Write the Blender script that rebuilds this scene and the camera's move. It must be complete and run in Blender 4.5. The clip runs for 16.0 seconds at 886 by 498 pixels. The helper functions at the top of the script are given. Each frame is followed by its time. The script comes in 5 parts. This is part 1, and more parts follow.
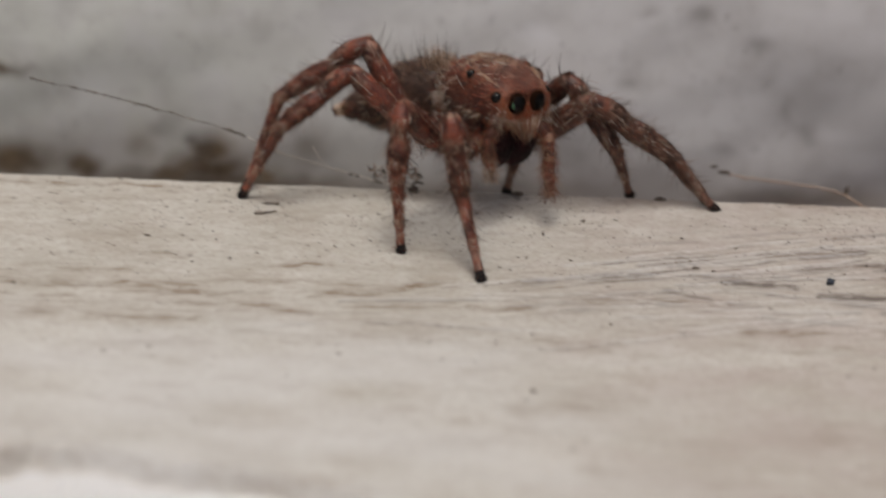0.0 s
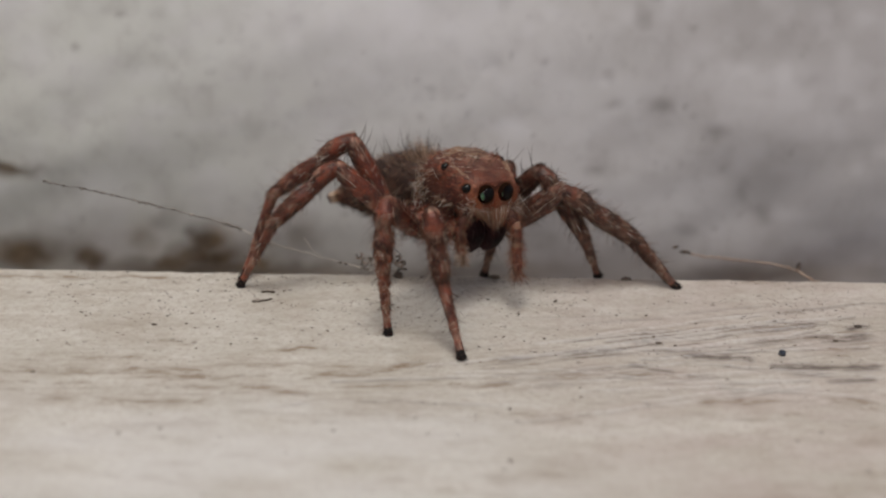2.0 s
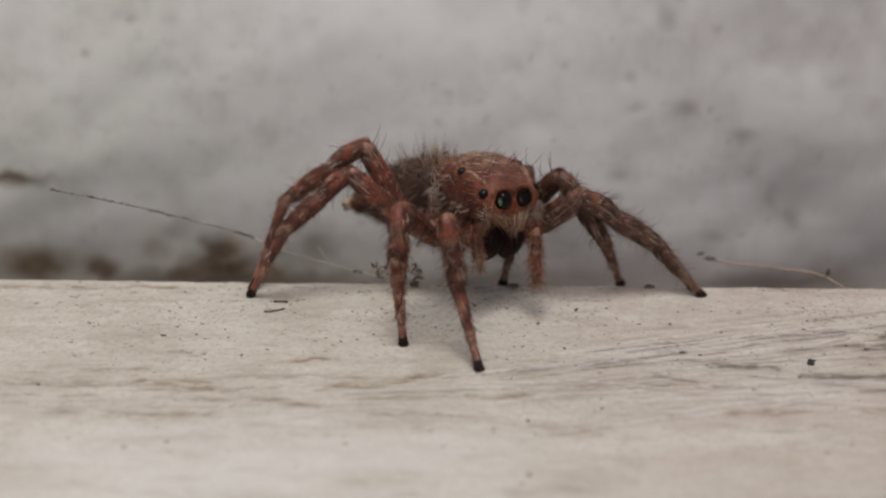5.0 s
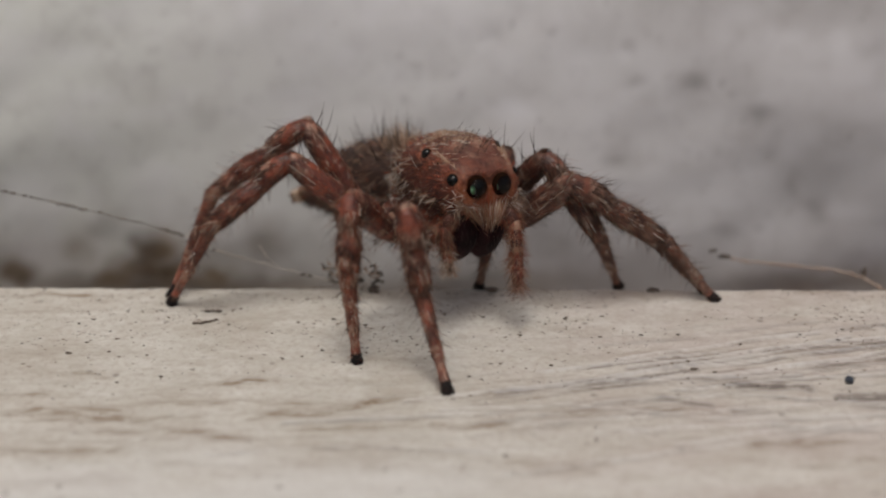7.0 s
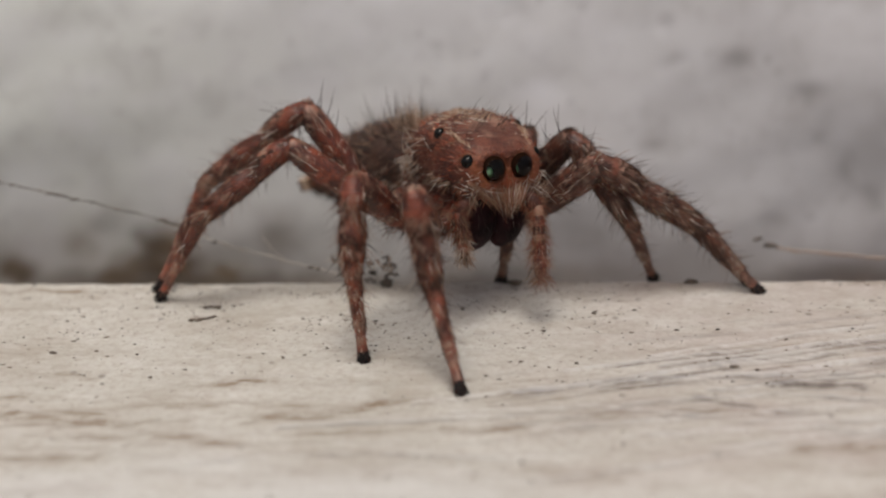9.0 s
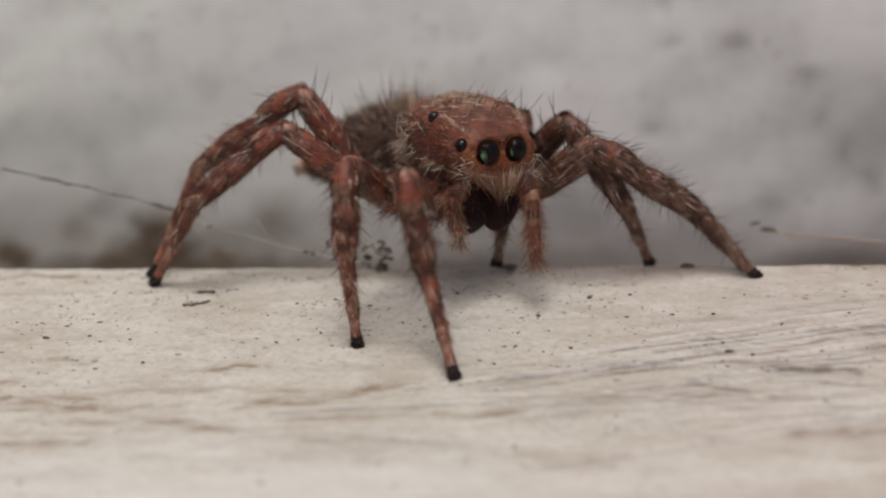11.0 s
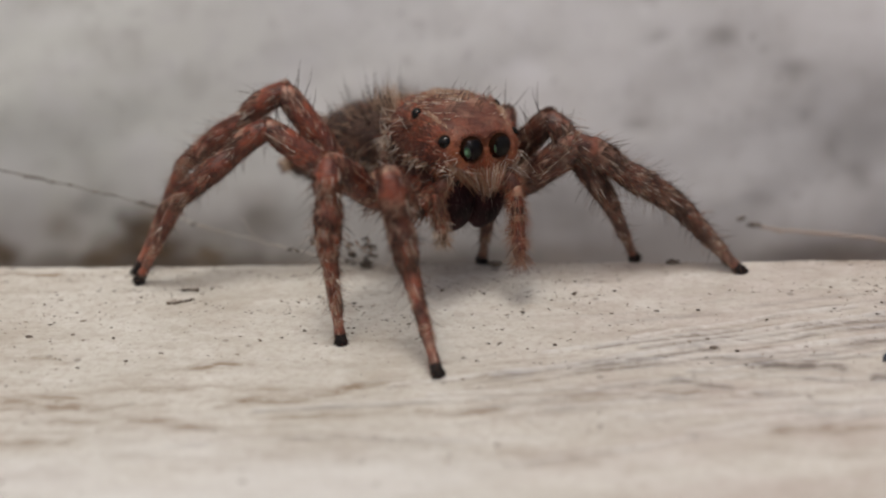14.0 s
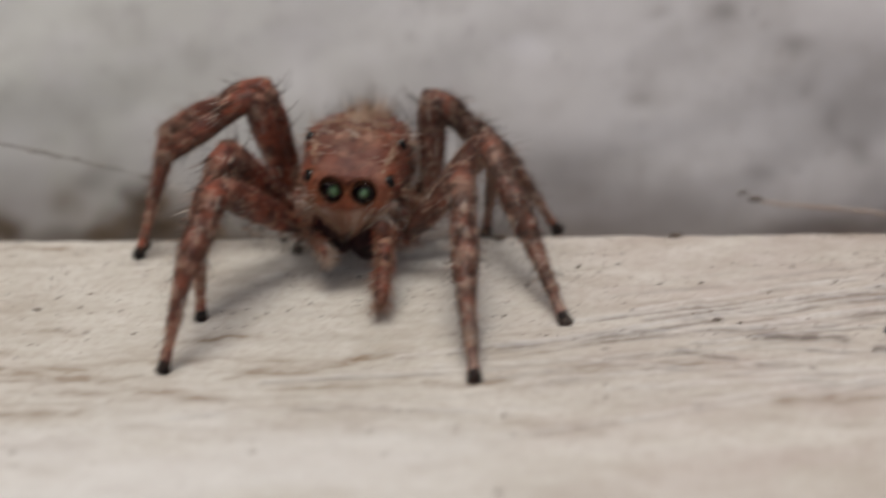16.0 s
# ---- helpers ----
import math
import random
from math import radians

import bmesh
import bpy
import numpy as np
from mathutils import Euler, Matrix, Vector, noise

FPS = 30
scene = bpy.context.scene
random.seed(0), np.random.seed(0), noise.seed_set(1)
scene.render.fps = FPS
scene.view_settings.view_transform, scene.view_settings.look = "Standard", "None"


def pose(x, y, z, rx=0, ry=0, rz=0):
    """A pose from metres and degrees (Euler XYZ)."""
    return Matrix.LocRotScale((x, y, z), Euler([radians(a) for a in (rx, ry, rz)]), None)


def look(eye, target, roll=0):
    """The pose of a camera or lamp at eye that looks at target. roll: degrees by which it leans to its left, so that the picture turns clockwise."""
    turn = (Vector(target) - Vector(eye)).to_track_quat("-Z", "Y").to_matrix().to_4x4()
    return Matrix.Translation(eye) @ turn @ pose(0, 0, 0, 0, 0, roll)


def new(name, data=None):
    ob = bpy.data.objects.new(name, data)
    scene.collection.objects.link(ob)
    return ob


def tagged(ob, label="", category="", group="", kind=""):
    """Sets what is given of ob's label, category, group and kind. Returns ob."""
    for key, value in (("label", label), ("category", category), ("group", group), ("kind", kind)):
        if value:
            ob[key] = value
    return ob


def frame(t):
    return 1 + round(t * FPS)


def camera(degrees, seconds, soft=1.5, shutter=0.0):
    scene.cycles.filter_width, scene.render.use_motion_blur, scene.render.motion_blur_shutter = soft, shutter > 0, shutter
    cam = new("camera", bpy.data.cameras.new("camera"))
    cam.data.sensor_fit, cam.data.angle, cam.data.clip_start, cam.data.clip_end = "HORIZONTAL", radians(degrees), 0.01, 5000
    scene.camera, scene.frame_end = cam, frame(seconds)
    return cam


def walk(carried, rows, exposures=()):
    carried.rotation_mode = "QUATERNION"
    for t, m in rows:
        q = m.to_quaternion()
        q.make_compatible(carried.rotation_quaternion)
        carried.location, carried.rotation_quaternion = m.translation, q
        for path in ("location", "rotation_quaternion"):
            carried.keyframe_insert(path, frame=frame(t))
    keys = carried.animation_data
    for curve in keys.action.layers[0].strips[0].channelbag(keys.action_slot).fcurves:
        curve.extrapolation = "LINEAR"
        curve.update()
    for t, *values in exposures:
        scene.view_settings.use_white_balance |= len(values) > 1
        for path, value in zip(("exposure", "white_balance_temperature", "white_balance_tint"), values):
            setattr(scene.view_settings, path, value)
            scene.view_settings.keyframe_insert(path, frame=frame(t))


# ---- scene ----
cam = camera(30.0, 16.0, soft=2.1, shutter=0.5)
cam.data.dof.use_dof, cam.data.dof.aperture_fstop = True, 33.0
PATH = [
    (0, (-0.00120, -0.07134, 0.03375), (-0.00109, -0.00920, 0.00152), 2.29),
    (0.5, (-0.00100, -0.07479, 0.03607), (-0.00306, -0.01206, 0.00509), 0.69),
    (1, (-0.00102, -0.07625, 0.03716), (-0.00083, -0.01305, 0.00706), 1.12),
    (1.5, (-0.00126, -0.07663, 0.03732), (-0.00073, -0.01351, 0.00707), 1.41),
    (2, (-0.00105, -0.07671, 0.03757), (-0.00044, -0.01339, 0.00773), 1.15),
    (2.5, (-0.00095, -0.07674, 0.03759), (-0.00043, -0.01334, 0.00792), 0.87),
    (3, (-0.00122, -0.07687, 0.03773), (-0.00161, -0.01373, 0.00750), 0.32),
    (3.5, (-0.00104, -0.07703, 0.03769), (-0.00076, -0.01358, 0.00813), 0.41),
    (6, (0.00051, -0.07007, 0.03395), (-0.00095, -0.00647, 0.00475), 0.14),
    (6.5, (0.00099, -0.06657, 0.03225), (-0.00039, -0.00290, 0.00319), -0.08),
    (7, (0.00110, -0.06292, 0.03063), (0.00031, 0.00070, 0.00143), -0.12),
    (7.5, (0.00237, -0.06147, 0.02940), (0.00012, 0.00228, 0.00056), -0.79),
    (8, (0.00303, -0.05952, 0.02806), (0.00041, 0.00450, -0.00013), -0.86),
    (8.5, (0.00299, -0.05829, 0.02725), (-0.00080, 0.00557, -0.00118), -1.39),
    (9, (0.00286, -0.05822, 0.02753), (-0.00071, 0.00552, -0.00117), -1.58),
    (11.5, (0.00362, -0.05790, 0.02733), (-0.00038, 0.00556, -0.00193), -1.81),
    (12, (0.00379, -0.05788, 0.02753), (0.00004, 0.00575, -0.00141), -1.63),
    (12.5, (0.00351, -0.05802, 0.02737), (-0.00032, 0.00553, -0.00174), -1.64),
    (13, (0.00360, -0.05781, 0.02743), (0.00012, 0.00551, -0.00221), -1.62),
    (13.5, (0.00382, -0.05771, 0.02748), (0.00124, 0.00568, -0.00211), -1.52),
    (14, (0.00391, -0.05773, 0.02736), (-0.00000, 0.00564, -0.00211), -2.00),
    (14.5, (0.00385, -0.05782, 0.02741), (0.00003, 0.00574, -0.00167), -2.02),
    (15, (0.00405, -0.05769, 0.02725), (0.00098, 0.00576, -0.00215), -1.77),
    (15.5, (0.00405, -0.05773, 0.02713), (0.00117, 0.00561, -0.00253), -1.71),
    (15.7, (0.00396, -0.05780, 0.02715), (0.00100, 0.00550, -0.00258), -1.73),
    (15.9, (0.00386, -0.05789, 0.02719), (0.00078, 0.00536, -0.00264), -1.76),
    (16, (0.00342, -0.05827, 0.02734), (-0.00012, 0.00477, -0.00290), -1.89),
]
EXPOSURES = [(0.0, -0.15), (1.0, -0.20), (2.0, -0.16), (3.7, -0.11), (6.0, -0.11), (7.0, -0.13), (8.0, -0.05), (9.0, 0.08), (11.5, 0.10), (15.2, 0.09), (16.0, 0.05)]
walk(cam, [(t, look(eye, target, roll)) for t, eye, target, roll in PATH], EXPOSURES)
MM = 0.001

# ---- daylight: an overcast sky with a weak, wide sun ----
world = bpy.data.worlds.new("overcast_sky")
scene.world = world
world.use_nodes = True
wt = world.node_tree
sky = wt.nodes.new("ShaderNodeTexSky")
sky.sky_type = "NISHITA"
sky.sun_disc = False
sky.sun_elevation, sky.sun_rotation = radians(66), radians(200)
sky.air_density, sky.dust_density, sky.ozone_density = 1.0, 6.0, 0.6
wt.links.new(sky.outputs["Color"], wt.nodes["Background"].inputs["Color"])
wt.nodes["Background"].inputs["Strength"].default_value = 0.067
sun = new("sun", bpy.data.lights.new("sun", "SUN"))
sun.data.energy, sun.data.angle, sun.data.color = 1.72, radians(26), (1.0, 0.965, 0.92)
sun.matrix_world = look((0.005, -0.015, 0.18), (0, 0, 0))


# ---- materials ----
class Shader:
    """A small builder for node materials."""

    def __init__(self, name, rough=0.7, spec=0.4):
        self.m = bpy.data.materials.new(name)
        self.m.use_nodes = True
        self.t = self.m.node_tree
        self.b = self.t.nodes["Principled BSDF"]
        self.b.inputs["Roughness"].default_value = rough
        self.b.inputs["Specular IOR Level"].default_value = spec
        self.c = self.t.nodes.new("ShaderNodeTexCoord").outputs["Object"]

    def stretch(self, x, y, z):
        n = self.t.nodes.new("ShaderNodeMapping")
        n.inputs["Scale"].default_value = (x, y, z)
        self.t.links.new(self.c, n.inputs["Vector"])
        return n.outputs["Vector"]

    def noise(self, scale, detail=4, rough=0.55, vec=None, warp=0.0):
        n = self.t.nodes.new("ShaderNodeTexNoise")
        n.inputs["Scale"].default_value, n.inputs["Detail"].default_value = scale, detail
        n.inputs["Roughness"].default_value, n.inputs["Distortion"].default_value = rough, warp
        self.t.links.new(vec or self.c, n.inputs["Vector"])
        return n.outputs["Fac"]

    def cells(self, scale, vec=None):
        n = self.t.nodes.new("ShaderNodeTexVoronoi")
        n.inputs["Scale"].default_value = scale
        self.t.links.new(vec or self.c, n.inputs["Vector"])
        return n.outputs["Distance"]

    def ramp(self, fac, lo, hi, a=0.0, b=1.0):
        n = self.t.nodes.new("ShaderNodeMapRange")
        n.inputs["From Min"].default_value, n.inputs["From Max"].default_value = lo, hi
        n.inputs["To Min"].default_value, n.inputs["To Max"].default_value = a, b
        self.t.links.new(fac, n.inputs["Value"])
        return n.outputs["Result"]

    def times(self, a, b):
        n = self.t.nodes.new("ShaderNodeMath")
        n.operation = "MULTIPLY"
        self.t.links.new(a, n.inputs[0])
        if isinstance(b, float):
            n.inputs[1].default_value = b
        else:
            self.t.links.new(b, n.inputs[1])
        return n.outputs[0]

    def mix(self, fac, a, b):
        n = self.t.nodes.new("ShaderNodeMix")
        n.data_type = "RGBA"
        if isinstance(fac, float):
            n.inputs["Factor"].default_value = fac
        else:
            self.t.links.new(fac, n.inputs["Factor"])
        for s, v in ((6, a), (7, b)):
            if isinstance(v, tuple):
                n.inputs[s].default_value = (*v, 1)
            else:
                self.t.links.new(v, n.inputs[s])
        return n.outputs[2]

    def attribute(self, name):
        n = self.t.nodes.new("ShaderNodeAttribute")
        n.attribute_name = name
        s = self.t.nodes.new("ShaderNodeSeparateColor")
        self.t.links.new(n.outputs["Color"], s.inputs["Color"])
        return s.outputs

    def colour(self, c):
        if isinstance(c, tuple):
            self.b.inputs["Base Color"].default_value = (*c, 1)
        else:
            self.t.links.new(c, self.b.inputs["Base Color"])
        return self

    def roughness(self, r):
        self.t.links.new(r, self.b.inputs["Roughness"])
        return self

    def bump(self, h, strength, metres):
        n = self.t.nodes.new("ShaderNodeBump")
        n.inputs["Strength"].default_value, n.inputs["Distance"].default_value = strength, metres
        self.t.links.new(h, n.inputs["Height"])
        self.t.links.new(n.outputs["Normal"], self.b.inputs["Normal"])
        return self


def ledge_material():
    s = Shader("weathered_ledge_paint", 0.75, 0.25)
    streak = s.stretch(0.16, 1.0, 1.0)
    col = s.mix(s.ramp(s.noise(170, 5), 0.35, 0.65), (0.555, 0.532, 0.472), (0.675, 0.655, 0.60))
    col = s.mix(s.ramp(s.noise(900, 4, 0.6, streak), 0.50, 0.72, 0.0, 0.14), col, (0.41, 0.35, 0.285))
    col = s.mix(s.ramp(s.noise(420, 3, 0.5, s.stretch(0.4, 1.0, 1.0)), 0.50, 0.72, 0.0, 0.4), col, (0.44, 0.385, 0.33))
    col = s.mix(s.ramp(s.noise(2300, 3, 0.6), 0.48, 0.66, 0.0, 0.36), col, (0.43, 0.37, 0.32))
    col = s.mix(s.ramp(s.noise(4200, 4, 0.7), 0.48, 0.68, 0.0, 0.42), col, (0.37, 0.30, 0.24))
    col = s.mix(s.ramp(s.noise(1900, 4, 0.6, s.stretch(0.5, 1.0, 1.0)), 0.50, 0.70, 0.0, 0.38), col, (0.74, 0.72, 0.68))
    col = s.mix(s.ramp(s.noise(640, 5, 0.65, s.stretch(0.55, 1.0, 1.0), 0.4), 0.50, 0.66, 0.0, 0.34), col, (0.42, 0.365, 0.30))
    across = s.t.nodes.new("ShaderNodeSeparateXYZ")
    s.t.links.new(s.c, across.inputs["Vector"])
    col = s.mix(s.times(s.ramp(across.outputs["X"], 0.0, 0.010), s.ramp(s.noise(520, 4, 0.6, s.stretch(0.4, 1.0, 1.0)), 0.40, 0.62, 0.12, 0.42)), col, (0.53, 0.445, 0.425))
    st = s.attribute("tone_mask")
    worn = s.noise(2600, 5, 0.7, s.stretch(0.3, 1.0, 1.0), 0.8)
    col = s.mix(s.times(st[0], s.ramp(worn, 0.375, 0.585)), col, (0.25, 0.18, 0.12))
    col = s.mix(s.times(st[1], s.ramp(worn, 0.28, 0.54)), col, (0.18, 0.152, 0.135))
    col = s.mix(st[2], col, (0.80, 0.80, 0.80))
    grit = s.ramp(s.cells(1150), 0.10, 0.19, 1.0, 0.0)
    grit = s.times(grit, s.ramp(s.noise(420, 2), 0.53, 0.62))
    col = s.mix(s.times(grit, 0.6), col, (0.19, 0.155, 0.13))
    s.colour(col).roughness(s.ramp(s.noise(600), 0.3, 0.7, 0.6, 0.9))
    h = s.mix(0.5, s.noise(1400, 6, 0.6, streak), s.noise(3000, 4))
    return s.bump(h, 0.36, 0.00011).m


def wall_material():
    s = Shader("grey_painted_plaster", 0.8, 0.2)
    col = s.mix(s.ramp(s.noise(75, 3), 0.32, 0.68), (0.625, 0.612, 0.595), (0.74, 0.73, 0.73))
    col = s.mix(s.ramp(s.noise(32, 2), 0.45, 0.7, 0.0, 0.35), col, (0.54, 0.53, 0.46))
    col = s.mix(s.ramp(s.noise(260, 3), 0.55, 0.8, 0.0, 0.2), col, (0.36, 0.325, 0.30))
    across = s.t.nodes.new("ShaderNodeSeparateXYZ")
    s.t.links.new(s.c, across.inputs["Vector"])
    # greenish left, mauve right; light falloff to the right is coloured in too
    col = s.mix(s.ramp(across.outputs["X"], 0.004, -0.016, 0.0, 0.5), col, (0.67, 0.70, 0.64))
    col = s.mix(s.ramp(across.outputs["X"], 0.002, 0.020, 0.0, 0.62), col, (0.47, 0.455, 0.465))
    col = s.mix(s.ramp(s.noise(900, 4, 0.65), 0.5, 0.75, 0.0, 0.35), col, (0.38, 0.36, 0.35))
    st = s.attribute("tone_mask")
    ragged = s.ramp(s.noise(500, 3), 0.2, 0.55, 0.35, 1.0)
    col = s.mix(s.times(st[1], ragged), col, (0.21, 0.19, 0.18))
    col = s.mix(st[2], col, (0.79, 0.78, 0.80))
    dirty = s.ramp(s.noise(330, 4, 0.6), 0.25, 0.6, 0.9, 1.0)
    col = s.mix(s.times(st[0], dirty), col, s.mix(s.ramp(s.noise(260, 3, 0.6), 0.35, 0.6), (0.085, 0.06, 0.04), (0.21, 0.155, 0.10)))
    s.colour(col)
    return s.bump(s.noise(420, 2), 0.12, 0.0002).m


def cuticle(name, base, dark, pale, fleck=0.62, patch=0.0):
    """Hairy skin; its colour mask adds dark and pale bands."""
    s = Shader(name, 0.45, 0.5)
    col = s.mix(s.ramp(s.noise(1300, 4), 0.38, 0.60), dark, base)
    col = s.mix(s.ramp(s.noise(900, 3, 0.6), 0.53, 0.64, 0.0, patch), col, pale)
    long = s.stretch(1.0, 0.45, 1.0)
    st = s.attribute("tone_mask")
    ragged = s.ramp(s.noise(2400, 4, 0.65, None, 0.5), 0.33, 0.60, 0.15, 1.0)
    col = s.mix(s.times(st[0], ragged), col, tuple(0.6 * v for v in dark))
    col = s.mix(s.times(st[1], ragged), col, pale)
    col = s.mix(s.ramp(s.noise(3600, 3, 0.6, long, 0.6), fleck, fleck + 0.1, 0.0, 0.85), col, pale)
    col = s.mix(s.ramp(s.noise(4600, 3, 0.6, long, 0.4), 0.52, 0.66, 0.0, 0.65), col, dark)
    s.colour(col).roughness(s.ramp(s.noise(3000), 0.3, 0.7, 0.28, 0.6))
    return s.bump(s.noise(4200, 4, 0.6, long), 0.8, 0.00009).m


def plain(name, c1, c2, scale=2500, rough=0.55, spec=0.35):
    s = Shader(name, rough, spec)
    return s.colour(s.mix(s.ramp(s.noise(scale, 3), 0.35, 0.65), c1, c2)).m


LEDGE, WALL = ledge_material(), wall_material()
# greyer copy of the leg skin, its shade put into the colour
LEG_SHADED = cuticle("shaded_leg_cuticle", (0.23, 0.078, 0.047), (0.055, 0.023, 0.018), (0.52, 0.37, 0.28), 0.60, 0.45)
LEG = cuticle("reddish_leg_cuticle", (0.31, 0.076, 0.038), (0.075, 0.023, 0.017), (0.56, 0.37, 0.27), 0.60, 0.5)
LEG_PALE = plain("pale_joint_scales", (0.46, 0.30, 0.21), (0.20, 0.075, 0.045))
LEG_DARK = plain("dark_leg_band", (0.05, 0.023, 0.018), (0.15, 0.055, 0.036))
SCOPULA = plain("black_foot_pad", (0.012, 0.011, 0.011), (0.03, 0.025, 0.024), 4000, 0.8, 0.2)


def carapace_material():
    s = Shader("rusty_carapace", 0.45, 0.35)
    col = s.mix(s.ramp(s.noise(800, 4), 0.36, 0.62), (0.085, 0.027, 0.019), (0.27, 0.082, 0.046))
    st = s.attribute("tone_mask")
    ragged = s.ramp(s.noise(1500, 4, 0.6), 0.25, 0.60, 0.25, 1.0)
    col = s.mix(s.times(st[0], ragged), col, (0.25, 0.078, 0.03))
    col = s.mix(st[1], col, (0.062, 0.021, 0.017))
    col = s.mix(s.times(st[2], ragged), col, (0.42, 0.24, 0.17))
    col = s.mix(s.ramp(s.noise(3400, 3, 0.6), 0.58, 0.72, 0.0, 0.4), col, (0.40, 0.22, 0.15))
    col = s.mix(s.ramp(s.noise(4200, 4, 0.6), 0.52, 0.66, 0.0, 0.6), col, (0.06, 0.02, 0.014))
    s.colour(col).roughness(s.ramp(s.noise(3000), 0.3, 0.7, 0.34, 0.65))
    return s.bump(s.noise(5200, 4, 0.6), 0.8, 0.00009).m


CARAPACE = carapace_material()
FACE = cuticle("orange_face_skin", (0.26, 0.075, 0.026), (0.10, 0.032, 0.017), (0.40, 0.19, 0.10), 0.66)
ABDOMEN = cuticle("brown_furry_abdomen", (0.10, 0.050, 0.034), (0.035, 0.019, 0.015), (0.30, 0.21, 0.15), 0.62)
FANG = plain("near_black_chelicera", (0.009, 0.004, 0.005), (0.036, 0.010, 0.012), 1100, 0.5, 0.09)
HAIR_PALE = plain("cream_hair", (0.58, 0.44, 0.33), (0.36, 0.23, 0.155), 900, 0.5)
HAIR_TAN = plain("tan_hair", (0.43, 0.265, 0.165), (0.28, 0.14, 0.085), 900, 0.5)
HAIR_WHITE = plain("white_hair", (0.80, 0.74, 0.66), (0.62, 0.53, 0.45), 900, 0.5)
HAIR_RUST = plain("rusty_hair", (0.44, 0.095, 0.040), (0.19, 0.041, 0.020), 900, 0.4, 0.5)
HAIR_BROWN = plain("brown_hair", (0.22, 0.11, 0.075), (0.11, 0.052, 0.037), 900, 0.5)
HAIR_GREY = plain("grey_brown_hair", (0.22, 0.15, 0.12), (0.11, 0.07, 0.058), 900, 0.5)
HAIR_DARK = plain("dark_bristle", (0.026, 0.016, 0.013), (0.07, 0.036, 0.025), 900, 0.4)
EYE = Shader("glossy_black_eye", 0.04, 0.3).colour((0.006, 0.005, 0.004)).m
CORNEA = Shader("clear_cornea", 0.02, 0.5).colour((0.92, 0.90, 0.86)).m
CORNEA.node_tree.nodes["Principled BSDF"].inputs["Transmission Weight"].default_value = 1.0
CORNEA.node_tree.nodes["Principled BSDF"].inputs["IOR"].default_value = 1.33
PUPIL = Shader("dull_brown_black_eye_lining", 0.9, 0.0).colour((0.016, 0.007, 0.004)).m
RETINA = Shader("green_gold_retina", 0.42, 0.5).colour((0.55, 0.98, 0.50)).m
RETINA.node_tree.nodes["Principled BSDF"].inputs["Metallic"].default_value = 1.0
DIRT = cuticle("brown_dirt", (0.17, 0.125, 0.09), (0.08, 0.058, 0.044), (0.24, 0.19, 0.14), 0.66)
DUSTY = plain("grey_brown_dust", (0.085, 0.064, 0.046), (0.19, 0.145, 0.105), 220, 0.95, 0.05)
STRAW = plain("tan_straw", (0.40, 0.29, 0.22), (0.48, 0.38, 0.31), 700, 0.6)
GRIT_PALE = plain("brown_grit", (0.21, 0.17, 0.135), (0.36, 0.30, 0.25), 1500, 0.85)
GRIT = plain("dark_grit", (0.07, 0.058, 0.05), (0.19, 0.15, 0.12), 1500, 0.8)
BLUE = plain("blue_black_grain", (0.03, 0.04, 0.06), (0.07, 0.08, 0.10), 3000, 0.35)
SILK = plain("dusty_silk", (0.50, 0.45, 0.38), (0.70, 0.66, 0.60), 700, 0.5)
DUST = plain("dark_dust_on_silk", (0.13, 0.115, 0.10), (0.28, 0.25, 0.22), 900, 0.8)


